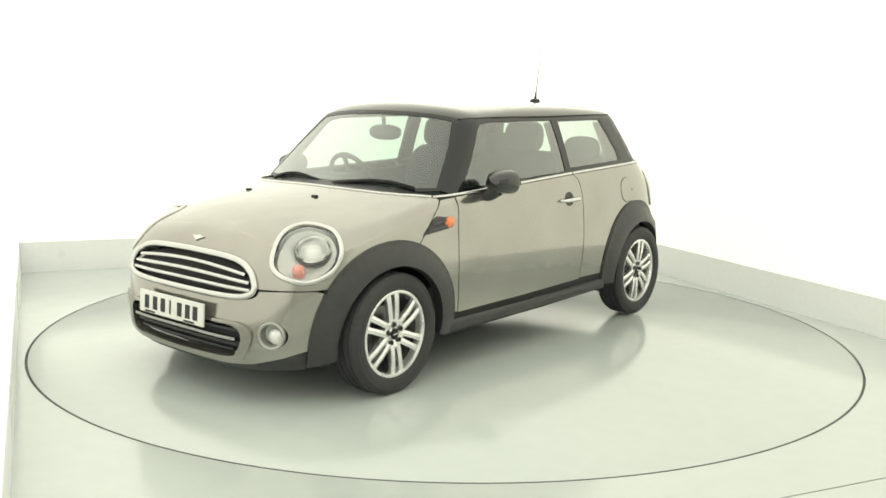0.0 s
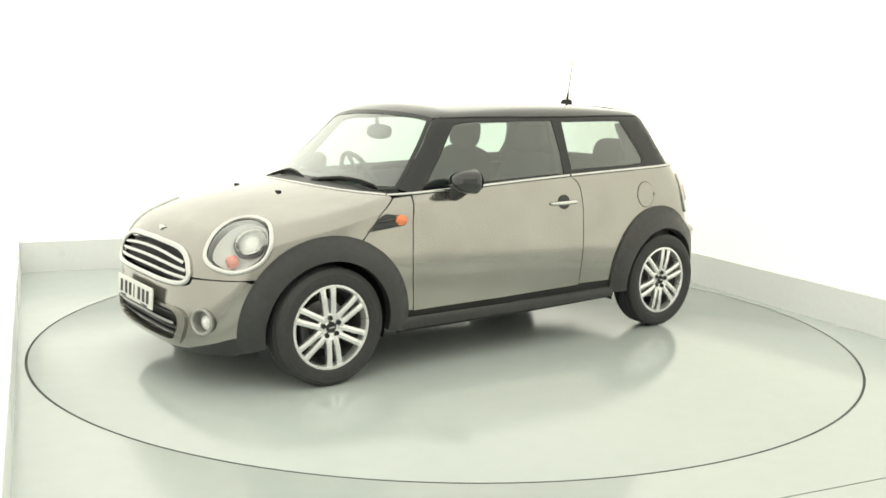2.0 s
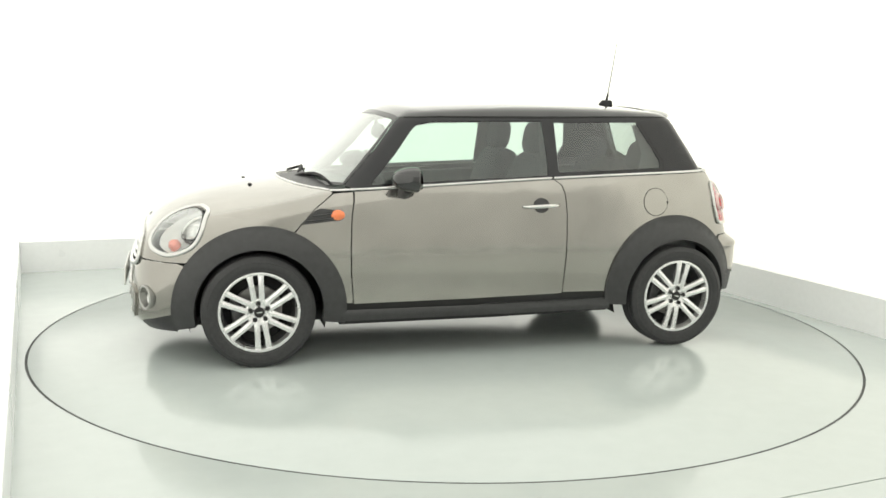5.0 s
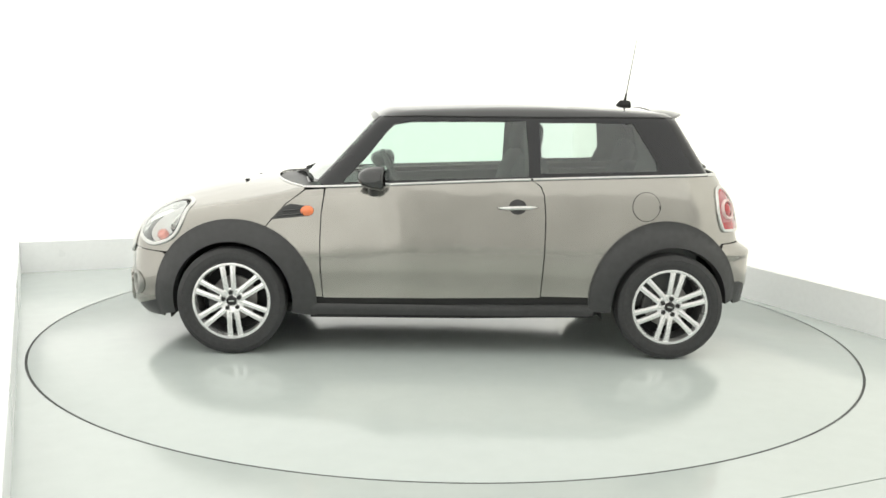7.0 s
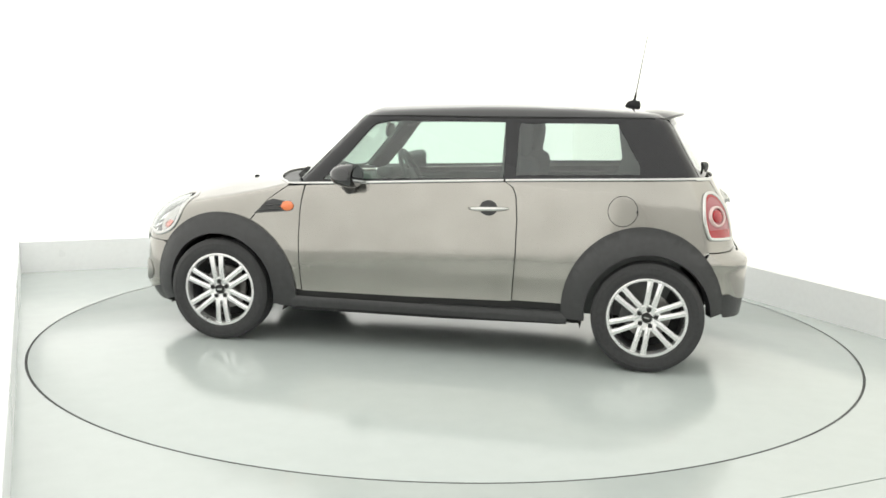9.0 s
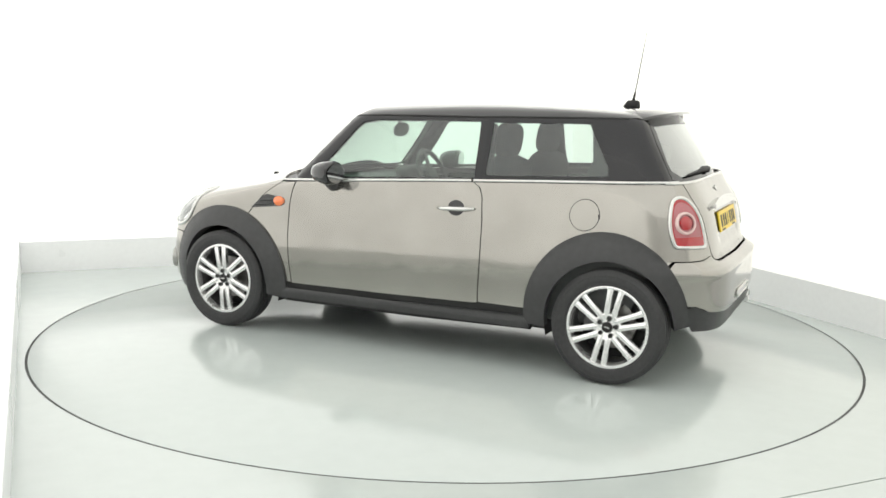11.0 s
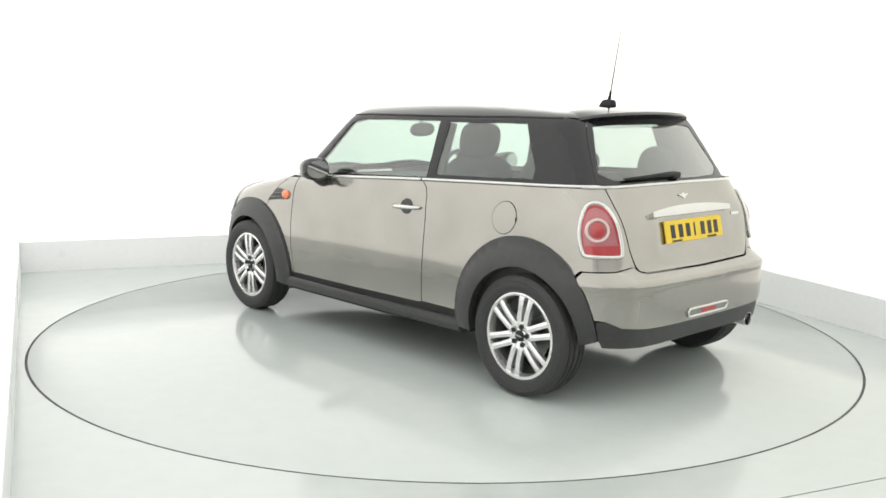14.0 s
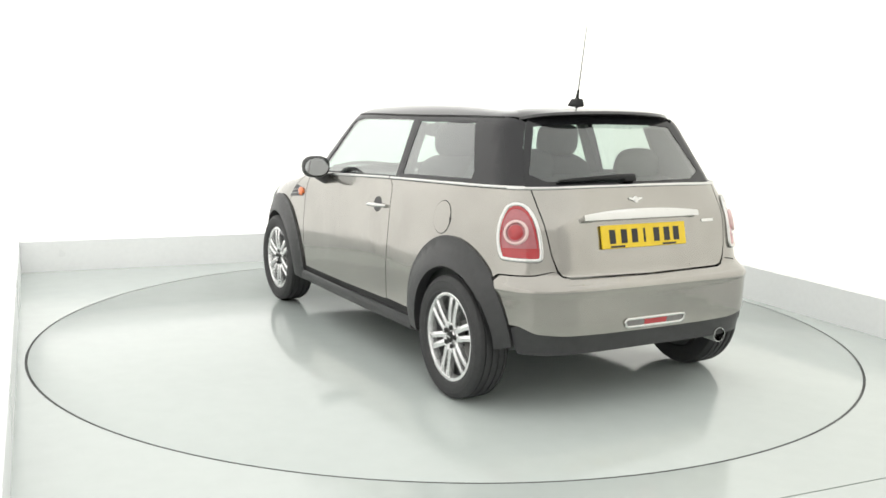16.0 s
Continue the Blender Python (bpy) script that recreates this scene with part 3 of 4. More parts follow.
# -- side panels
half = np.concatenate([from_side([(.830, .924), (.727, .9325)]), from_side([(.728, .90), (.741, .80), (.747, .64), (.745, .50), (.731, .330)]),
                       from_side([(.731, .332), (.773, .332)]), from_side(arc(*FA, 176, 113)),
                       from_side([(1.040, .7245), (.932, .8475), (.833, .9215)])])
panel("front_fender", lower_form, (.6, 0, .6), [half], PAINT, car, "rear part of the front wing", mirrored=True)
DOOR_BACK = [(-.438, None), (-.478, .968), (-.497, .92), (-.508, .80), (-.507, .60), (-.494, .345)]
top_door = belt_run(.716, -.438, -.008)
half = np.concatenate([from_side(top_door), from_side([(-.438, float(belt(-.438)) - .008), *DOOR_BACK[1:]]),
                       from_side([(-.494, .343), (.1, .331), (.725, .326)]),
                       from_side([(.725, .330), (.739, .50), (.741, .64), (.735, .80), (.721, .895), (.716, float(belt(.716)) - .008)])])
doors = panel("door", lower_form, (.1, 0, .62), [half], PAINT, car, "closed metallic side door", mirrored=True)
RB = [(.735, .662), (.62, .666), (.515, .684)]
half = np.concatenate([from_side(belt_run(-.444, -1.36, -.008, 18)), from_rear([(.63, 1.033), (.567, 1.036)]),
                       from_rear([(.566, 1.03), (.562, .95), (.553, .86), (.537, .75), (.515, .678)]),
                       from_rear(RB[::-1]), from_side(arc(*RA, 137, 12, 26)), from_side([(-.784, .348), (-.500, .350)]),
                       from_side([(-.500, .352), (-.513, .60), (-.514, .80), (-.503, .922), (-.484, .970), (-.444, float(belt(-.444)) - .008)])])
quarters = panel("rear_quarter", lower_form, (-.75, 0, .65), [half], PAINT, car, "metallic rear side panel", step=.028, mirrored=True)
# -- tailgate below the glass
half = np.concatenate([from_rear([(0, 1.040), (.3, 1.039), (.561, 1.036)]),
                       from_rear([(.560, 1.03), (.556, .95), (.547, .86), (.531, .75), (.508, .685), (.488, .660), (.45, .652), (0, .646)])])
tailgate = panel("tailgate", lower_form, (-1.0, 0, .75), [both(half)], PAINT, car, "closed metallic tailgate", step=.022,
                 bulge=lambda p, n: -n * .009 * (1 / (1 + np.exp((np.abs(p[:, 1:2]) - .30) / .014))) * (1 / (1 + np.exp((np.abs(p[:, 2:] - .815) - .085) / .011))))
half = np.concatenate([from_rear([(0, .638), (.45, .644), (.492, .652), (.520, .679), (.62, .660), (.732, .656)]),
                       from_side(arc(-1.2, .33, .43, .456, 139, 166, 12)),
                       from_rear([(.70, .440), (.64, .408), (.5, .394), (.3, .389), (0, .387)])])
panel("rear_bumper", lower_form, (-1.0, 0, .5), [both(half)], PAINT, car, "body-coloured rear bumper", bulge=lambda p, n: n * (.010 * np.exp(-((p[:, 2:] - .600) / .022) ** 2)), step=.014)
half = np.concatenate([from_rear([(0, .385), (.3, .387), (.5, .392), (.64, .406), (.70, .438)]), from_side(arc(-1.2, .33, .43, .456, 168, 178, 6)),
                       from_rear([(.69, .305), (.5, .300), (.3, .299), (0, .300)])])
panel("rear_valance", lower_form, (-1.0, 0, .45), [both(half)], TRIM_BLACK, car, "black plastic skirt under the rear bumper", offset=-.008)


# -- arches and sills
def arch(name, c, a0, a1, inner):
    w = np.radians(np.linspace(a0, a1, 48))
    out = [(c[0] + (c[2] + .006) * math.cos(a), c[1] + (c[3] + .006) * math.sin(a)) for a in w]
    inn = [(inner[0] + inner[2] * math.cos(a), inner[1] + inner[2] * math.sin(a)) for a in w[::-1]]
    loop = np.concatenate([from_side(out), from_side(inn)])

    def flare(p, n):
        r = np.hypot(p[:, 0] - c[0], p[:, 2] - c[1])
        k = np.clip((c[2] + .004 - r) / .11, 0, 1)
        return np.stack([0 * r, np.sign(p[:, 1]) * (.012 + .026 * np.sin(k * 1.5)), 0 * r], 1)
    return panel(name, lower_form, (c[0], 0, c[1] - .02), [loop], TRIM_BLACK, car, "matt black plastic wheel arch trim", step=.035, depth=.05, mirrored=True, bulge=flare)


arch("wheel_arch", FA, -14, 190, (1.231, .300, .338))
arch("wheel_arch", RA, -8, 179, (-1.230, .312, .335))
loop = np.concatenate([from_side([(.80, .294), (.1, .294), (-.80, .306)]), from_side([(-.80, .246), (-.1, .240), (.80, .236)])])
sills = panel("sill", lower_form, (0, 0, .5), [loop], TRIM_BLACK, car, "black plastic sill trim", step=.014, offset=.006, depth=.03, mirrored=True,
              bulge=lambda p, n: n * .015 * np.clip((.294 + .009 * np.clip(-p[:, :1], 0, 1) - p[:, 2:]) / .03, 0, 1) ** .5)
# the joint's shade is drawn as a near-black strip
loop = np.concatenate([from_side([(.80, .345), (.1, .345), (-.80, .358)]), from_side([(-.80, .285), (.80, .275)])])
panel("sill_gap", lower_form, (0, 0, .5), [loop], GAP_BLACK, car, "dark joint between door and sill, its shade put in as black", step=.06, offset=-.004, depth=0, mirrored=True)
# shade under the sill, put in as a near-black undercut
loop = np.concatenate([from_side([(.80, .262), (.1, .262), (-.80, .268)]), from_side([(-.80, .222), (-.1, .205), (.80, .200)])])
panel("sill_flange", lower_form, (0, 0, .5), [loop], GAP_BLACK, car, "lower flange of the sill, near-black for the shade below it", step=.06, offset=-.012, depth=.02, mirrored=True)
for sg in (1, -1):
    for c in ((1.231, .300), (-1.230, .312)):
        v, f = lathe([(.375, .38), (.375, .72)], 40)
        v2 = [(x + c[0], y * sg, z + c[1]) for x, y, z in v]
        keep = [q for q in f if min(v[i][2] for i in q) > (-.12 if c[0] > 0 else .02) or (c[0] < 0 and max(v[i][0] for i in q) > .2 and min(v[i][2] for i in q) > -.12)]
        bm = bmesh.new()
        vs = [bm.verts.new(p) for p in v2]
        for q in keep:
            bm.faces.new([vs[i] for i in q])
        cap = [vs[i] for i in range(0, len(vs), 2) if v[i][2] > (-.15 if c[0] > 0 else .0)]
        bmesh.ops.contextual_create(bm, geom=cap)
        part("wheel_well", bm, GAP_BLACK, car, "dark wheel arch liner")
bm = bmesh.new()
box(bm, (2.55, 1.18, .07), (.40, 0, .225), .03, 3)
box(bm, (.85, 1.1, .10), (-1.25, 0, .385), .03, 3)
box(bm, (.26, .50, .10), (-1.50, -.30, .355), .04, 3)
box(bm, (1.55, 1.40, .06), (.0, 0, .235), .02, 2)
part("underbody", bm, GAP_BLACK, car, "dark underside of the car")
# -- cowl panel below the windscreen
half = np.concatenate([from_top([(1.052, 0), (1.044, .15), (1.020, .29), (.977, .43), (.917, .56), (.84, .675)]), from_top([(.80, .68), (.70, .66), (.74, .5), (.80, .3), (.82, 0)])])
panel("cowl", lower_form, (.8, 0, .4), [both(half)], TRIM_BLACK, car, "black plastic scuttle below the windscreen", offset=-.012, depth=0)

# -- roof, pillars and glass
GUTTER = [(.405, 1.336), (.2, 1.344), (-.4, 1.350), (-1.0, 1.362), (-1.22, 1.362)]
WS_TOP = [(0, 1.368), (.2, 1.364), (.36, 1.354), (.46, 1.344), (.520, 1.333)]
WS_SIDE = [(.528, 1.324), (.592, 1.20), (.648, 1.06), (.676, .965)]
half = np.concatenate([from_front(WS_TOP, upper_form), from_side(GUTTER, upper_form), from_rear([(.44, 1.352), (.3, 1.362), (0, 1.368)], upper_form)])
roof = panel("roof", upper_form, (-.4, 0, .9), [both(half)], ROOF_BLACK, car, "gloss black painted roof", depth=.02)
half = np.concatenate([from_front(WS_TOP, upper_form), from_front(WS_SIDE, upper_form), from_front([(.5, .945), (.25, .94), (0, .94)], upper_form)])
panel("windscreen", upper_form, (.0, 0, .9), [both(half)], GLASS, car, "clear green-tinted windscreen", depth=0, step=.06)
half2 = np.concatenate([from_front([(0, 1.345), (.2, 1.341), (.36, 1.331), (.46, 1.322), (.502, 1.314)], upper_form),
                        from_front([(.508, 1.305), (.568, 1.19), (.626, 1.05), (.652, .975)], upper_form), from_front([(.5, .968), (.25, .964), (0, .964)], upper_form)])
panel("windscreen_border", upper_form, (.0, 0, .9), [both(half), both(half2)], PILLAR_BLACK, car, "black printed windscreen border", depth=0, step=.06, offset=.002)
DOOR_WIN = [(.625, .970), (.485, 1.125), (.378, 1.262), (.340, 1.298), (.25, 1.315), (-.1, 1.322), (-.405, 1.326), (-.418, 1.15), (-.420, 1.018)]
QUART_WIN = [(-.462, 1.327), (-.9, 1.335), (-1.04, 1.335), (-1.09, 1.25), (-1.18, 1.10), (-1.18, 1.052), (-.9, 1.040), (-.462, 1.024)]
dw, qw = from_side(DOOR_WIN + DOOR_WIN[:1], upper_form), from_side(QUART_WIN + QUART_WIN[:1], upper_form)
RG_SIDE = [(.455, 1.338), (.50, 1.25), (.545, 1.12), (.565, 1.05)]
half = np.concatenate([from_front(WS_SIDE[::-1], upper_form), from_side(GUTTER, upper_form), from_rear(RG_SIDE, upper_form),
                       from_side(belt_run(-1.40, .70, .002, 30), upper_form)])
frames = panel("window_surround", upper_form, (-.3, 0, 1.0), [half, dw, qw], PILLAR_BLACK, car, "gloss black pillars round the side windows", depth=.02, mirrored=True)
panel("door_window", upper_form, (-.3, 0, 1.0), [dw], GLASS, car, "green-tinted door window", depth=0, mirrored=True, offset=-.004)
panel("quarter_window", upper_form, (-.5, 0, 1.0), [qw], DARK_GLASS, car, "tinted rear side window", depth=0, mirrored=True, offset=-.004)
panel("window_border", upper_form, (-.5, 0, 1.0), [qw, shrunk(qw, .93)], PILLAR_BLACK, car, "black printed border of the rear side window", depth=0, mirrored=True, offset=-.001)
half = np.concatenate([from_rear([(0, 1.366), (.3, 1.360), (.44, 1.350)], upper_form), from_rear(RG_SIDE, upper_form), from_rear([(.45, 1.043), (.2, 1.043), (0, 1.043)], upper_form)])
panel("rear_window", upper_form, (-.6, 0, 1.0), [both(half)], DARK_GLASS, car, "tinted tailgate window", depth=0)
half2 = np.concatenate([from_rear([(0, 1.332), (.3, 1.328), (.428, 1.318)], upper_form), from_rear([(.438, 1.29), (.482, 1.20), (.528, 1.10)], upper_form),
                        from_rear([(.45, 1.066), (.2, 1.064), (0, 1.064)], upper_form)])
panel("rear_window_border", upper_form, (-.6, 0, 1.0), [both(half), both(half2)], PILLAR_BLACK, car, "black printed rear window border", depth=0, offset=.002)
# rain gutter between the roof and the pillars
q = from_side(GUTTER, upper_form, .05)
for sg in (1, -1):
    sweep("roof_gutter", (q + (0, .001, -.004)) * (1, sg, 1), .0065, GAP_BLACK, car, "black rain gutter along the roof")
# spoiler at the roof's rear edge
verts, faces, ny = [], [], 31
prof = [(-1.17, .004), (-1.25, .010), (-1.34, .006), (-1.395, -.004), (-1.402, -.016), (-1.385, -.024), (-1.30, -.030), (-1.20, -.040)]
for i in range(ny):
    s = -1 + 2 * i / (ny - 1)
    y = .475 * s
    z0 = float(hit(upper_form, (-1.15, y, 2.0), (0, 0, -1), 1.5)[2])
    for x, z in prof:
        k = (-1.17 - x) / .23
        verts.append((x + .115 * s ** 4 * k + .01 * s * s, y, z0 + z - .012 * k - (.012 * abs(s) ** 8)))
n = len(prof)
for i in range(ny - 1):
    faces += [(i * n + k, i * n + (k + 1) % n, (i + 1) * n + (k + 1) % n, (i + 1) * n + k) for k in range(n)]
faces += [tuple(range(n))[::-1], tuple(range((ny - 1) * n, ny * n))]
bm = bmesh.new()
vs = [bm.verts.new(v) for v in verts]
for f in faces:
    bm.faces.new([vs[i] for i in f])
part("roof_spoiler", bm, ROOF_BLACK, car, "gloss black spoiler over the rear window", smooth=True, angle=40)

# -- bright trim along the waist, round the windscreen's foot and across the tailgate
for sg in (1, -1):
    for x0, x1 in ((.845, -.425), (-.437, -1.505)):
        xs = np.linspace(x0, x1, 26)
        q = hit(lower_form, np.stack([xs, 0 * xs + 1.4, belt(xs) + .002], 1), (0, -1, 0), 1.4)
        sweep("waist_strip", [(a, (b + .001) * sg, c) for a, b, c in q], .009, CHROME, car, "chrome strip below the side windows", flat=.95)
q = from_top([(.845, -.687), (.929, -.562), (.989, -.432), (1.032, -.291), (1.056, -.151), (1.064, 0), (1.056, .151), (1.032, .291), (.989, .432), (.929, .562), (.845, .687)], gap=.04)
sweep("cowl_strip", q + (0, 0, .001), .007, CHROME, car, "chrome strip behind the bonnet")
q = from_rear([(-.645, 1.041), (-.60, 1.042), (-.3, 1.046), (0, 1.047), (.3, 1.046), (.60, 1.042), (.645, 1.041)])
sweep("tailgate_strip", q, .009, CHROME, car, "chrome strip below the rear window")


# -- wheels
def wheel(m):
    hub = lathe_part("wheel", [(.206, .030), (.215, .052), (.223, .058), (.2265, .066), (.224, .071), (.217, .0735), (.207, .072), (.202, .060), (.198, .030)], ALLOY, car,
                     "silver alloy wheel with paired spokes", 72)
    # the barrel's own shade is put into its darker colour
    lathe_part("barrel", [(.202, .035), (.194, .020), (.188, -.09), (.176, -.10), (.200, -.098), (.205, -.06), (.205, .035)], ALLOY_DARK, hub, "inner wheel barrel, darkened for the shade between the spokes", 60)
    hub.matrix_local = m
    tread = [(.3065, .070), (.3085, .058), (.309, .052), (.302, .050), (.302, .044), (.3095, .042), (.310, .018), (.303, .016), (.303, .008), (.310, .006),
             (.310, -.018), (.303, -.020), (.303, -.028), (.3095, -.030), (.309, -.052), (.302, -.054), (.302, -.060), (.308, -.062)]
    prof = [(.208, .062), (.223, .073), (.229, .079), (.234, .0835), (.237, .0825), (.249, .087), (.262, .0885), (.276, .0865), (.279, .088), (.283, .0855), (.298, .079)] + tread + [(.295, -.085), (.26, -.09), (.210, -.08)]
    lathe_part("tyre", [(r, h) for r, h in prof], RUBBER, hub, "black rubber tyre", 88, angle=30)
    bm = bmesh.new()
    for sg in (-1, 1):
        ring = []
        for r, w, off, y, th in ((.050, .0170, .0180, .064, .030), (.080, .0150, .0215, .070, .030), (.14, .0143, .0255, .073, .028), (.190, .0152, .0290, .071, .026), (.213, .0200, .0320, .067, .026)):
            ring.append([bm.verts.new((sg * off + w * u, y - (th if v < 0 else 0) - (.004 if u else 0) * (v > 0), r)) for u, v in ((-1, 1), (0, 1), (1, 1), (1, -1), (-1, -1))])
        for p, q in zip(ring[:-1], ring[1:]):
            for k in range(5):
                bm.faces.new((p[k], p[(k + 1) % 5], q[(k + 1) % 5], q[k]))
        bm.faces.new(ring[0])
        bm.faces.new(ring[-1][::-1])
    first = part("spoke", bm, ALLOY, hub, "", smooth=True, angle=25)
    for k in range(1, 6):
        o = new("spoke", first.data)
        o.parent = hub
        o.matrix_local = pose(0, 0, 0, 0, 60 * k, 0)
    lathe_part("hub_face", [(0, .058), (.030, .062), (.034, .058), (.044, .060), (.068, .0655), (.075, .061), (.077, .02)], ALLOY, hub, "", 48)
    cap = lathe_part("centre_cap", [(0, .0695), (.022, .069), (.028, .066), (.029, .05)], GAP_BLACK, hub, "black wheel centre cap", 32)
    bm = bmesh.new()
    box(bm, (.030, .002, .008), (0, .0705, 0))
    part("emblem", bm, CHROME, cap)
    # black discs stand for the shade in the bolt pits
    for k in range(5):
        a = radians(18 + 72 * k)
        o = lathe_part("bolt_pit", [(0, .0655), (.009, .066), (.0125, .0672), (.0130, .04)], GAP_BLACK, hub, "", 12)
        o.matrix_local = pose(.0475 * math.cos(a), .002, .0475 * math.sin(a))
    lathe_part("brake_disc", [(.03, -.02), (.13, -.02), (.132, -.026), (.132, -.04), (.03, -.04)], STEEL, hub, "bare steel brake disc", 48)
    bm = bmesh.new()
    box(bm, (.06, .07, .15), (.115, -.03, .0), .012)
    part("brake_caliper", bm, ALLOY_DARK, hub)
    lathe_part("back_plate", [(0, -.07), (.19, -.07), (.19, -.08), (0, -.08)], GAP_BLACK, hub, "", 40)
    return hub


for sg in (1, -1):
    for x, y, z, spin in ((1.2335, .735, .300, 6), (-1.2335, .742, .302, -11)):
        wheel(pose(x, y * sg, z + .002, 0, spin, 0 if sg > 0 else 180) @ Matrix.Diagonal((.975, 1, .975, 1)))


# -- mirrors
def wing_mirror(parent, sg):
    verts, faces, nu, nv = [], [], 28, 14
    for j in range(nv + 1):
        v = math.pi * j / nv
        for i in range(nu):
            u = 2 * math.pi * i / nu
            sx, sy, sz = math.cos(v), math.sin(v) * math.cos(u), math.sin(v) * math.sin(u)
            f = abs(sy) ** .75 * math.copysign(1, sy), abs(sz) ** .8 * math.copysign(1, sz)
            verts.append(((.135 * sx if sx > 0 else .026 * sx), f[0] * .088, f[1] * .068))
    for j in range(nv):
        faces += [(j * nu + i, j * nu + (i + 1) % nu, (j + 1) * nu + (i + 1) % nu, (j + 1) * nu + i) for i in range(nu)]
    bm = bmesh.new()
    vs = [bm.verts.new(v) for v in verts]
    for f in faces:
        bm.faces.new([vs[i] for i in f])
    bmesh.ops.remove_doubles(bm, verts=bm.verts, dist=1e-4)
    o = part("wing_mirror", bm, ROOF_BLACK, parent, "gloss black oval wing mirror", smooth=True, angle=60)
    o.matrix_local = pose(.400, .850 * sg, 1.008, 0, 0, -8 * sg)
    bm = bmesh.new()
    bmesh.ops.create_circle(bm, cap_ends=True, radius=1, segments=32, matrix=Matrix.Translation((-.0275, 0, 0)) @ Matrix.Rotation(radians(90), 4, "Y") @ Matrix.Diagonal((.054, .074, 1, 1)))
    part("mirror_glass", bm, MIRROR, o, "silvered mirror glass")
    sweep("stalk", [(.045, -.02 * sg, -.045), (.060, -.075 * sg, -.078), (.072, -.130 * sg, -.098)], .034, TRIM_BLACK, o, "black mirror foot", flat=1.0, sides=12)
    return o


on_sides(wing_mirror, car)


# -- door handles, fuel flap, side repeaters
def side_details(parent, sg):
    door = doors[0 if sg > 0 else 1]
    s = (lambda p: np.asarray(p)) if sg > 0 else flip
    # no recess is cut; a flat black disc gives the hollow's shade
    loop = from_side([(-.352 + .049 * math.cos(w), .855 + .042 * math.sin(w)) for w in np.linspace(0, 2 * math.pi, 25)][:-1])
    panel("handle_cup", lower_form, (-.35, 0, .7), [s(loop)], TRIM_BLACK, door, "flat black disc drawn as the shaded hollow behind the handle", step=.03, offset=.0015, depth=0)
    xs = np.linspace(-.243, -.462, 17)
    q = hit(lower_form, np.stack([xs, 0 * xs + 1.4, .853 + .004 * np.linspace(-1, 1, 17)], 1), (0, -1, 0), 1.4)
    up = .030 * (1 - np.linspace(-1, 1, 17) ** 4) + .004
    sweep("door_handle", s(q + np.stack([0 * up, up, 0 * up], 1)), .0145, CHROME, door, "chrome bar door handle", sides=10, flat=.9,
          taper=lambda t: .45 + .55 * (1 - abs(2 * t - 1) ** 3))
    if sg > 0:
        w = np.linspace(0, 2 * math.pi, 41)[:-1]
        out = from_side([(-1.077 + .080 * math.cos(a), .868 + .082 * math.sin(a)) for a in w])
        inn = from_side([(-1.077 + .0765 * math.cos(a), .868 + .0785 * math.sin(a)) for a in w])
        seam = panel("fuel_flap", lower_form, (-1.0, 0, .7), [inn], PAINT, quarters[0], "round metallic fuel filler flap", step=.04, offset=.0025, depth=.002)
        panel("seam", lower_form, (-1.0, 0, .7), [out, inn], GAP_BLACK, seam, "", step=.05, offset=.0008, depth=0)
        c = from_side([(-1.153, .862), (-1.154, .862)])[0]
        bm = bmesh.new()
        box(bm, (.010, .006, .026), tuple(c), .002)
        part("latch", bm, GAP_BLACK, seam, "small black block at the flap's rear edge")
    # side repeater behind the wheel
    loop = from_side([(1.018, .763), (.935, .838), (.905, .850), (.80, .838), (.779, .820), (.782, .797), (.80, .786), (1.018, .763)])
    base = panel("side_scuttle", lower_form, (.8, 0, .7), [s(loop)], TRIM_BLACK, parent, "black side vent with an orange repeater lamp", step=.05, offset=.006, depth=.012)
    for k in (0, 1):
        a, b = ((.950, .812), (.838, .826)) if k == 0 else ((.985, .785), (.838, .800))
        q = from_side([a, b])
        sweep("vent_bar", s(q + (0, .009, 0)), .0045, ROOF_BLACK, base, "", sides=8)
    c = from_side([(.815, .815), (.816, .815)])[0]
    o = lathe_part("repeater", [(0, .016), (.018, .013), (.029, .004), (.030, -.006)], AMBER, base, "orange side repeater lamp", 28, "y")
    o.matrix_local = Matrix.Translation(s(c + (0, .006, 0))) @ (Matrix() if sg > 0 else Matrix.Diagonal((1, -1, 1, 1))) @ Matrix.Diagonal((1.25, 1, .95, 1))
    # tail lamp
    shape = rounded([(-1.478, .655, .955), (-1.515, .612, .972), (-1.565, .585, .935), (-1.606, .570, .850), (-1.640, .572, .740), (-1.622, .592, .712), (-1.54, .675, .714),
                     (-1.505, .693, .735), (-1.478, .692, .85)])
    shape = shrunk(shape, .955)
    lamp = rim_bar("tail_lamp", s(shrunk(shape, .955)), .0105, CHROME, parent, "red tail lamp in a chrome frame", lift=.006, high=.9)
    panel("lens", lower_form, (-1.0, 0, .75), [s(shrunk(shape, .935))], RED_LENS, lamp, "glossy red lamp lens", step=.04, offset=.007, depth=0)
    panel("lens_band", lower_form, (-1.0, 0, .75), [s(shrunk(shape, .93)), s(shrunk(shape, .83))], RED_DEEP, lamp, "deep red outer band of the lens", step=.04, offset=.0085, depth=0)
    whole = shrunk(shape, .86)
    panel("lower_lens", lower_form, (-1.0, 0, .75), [s(whole[whole[:, 2] < .782])], RED_DEEP, lamp, "deep red lower field of the lens", step=.04, offset=.0092, depth=0)
    c = hit(lower_form, np.array((-1.0, 0, .75)) + np.array((-.545, .642, .097)) * 2.5, -np.array((-.545, .642, .097)) / np.linalg.norm((-.545, .642, .097)), 2.0)
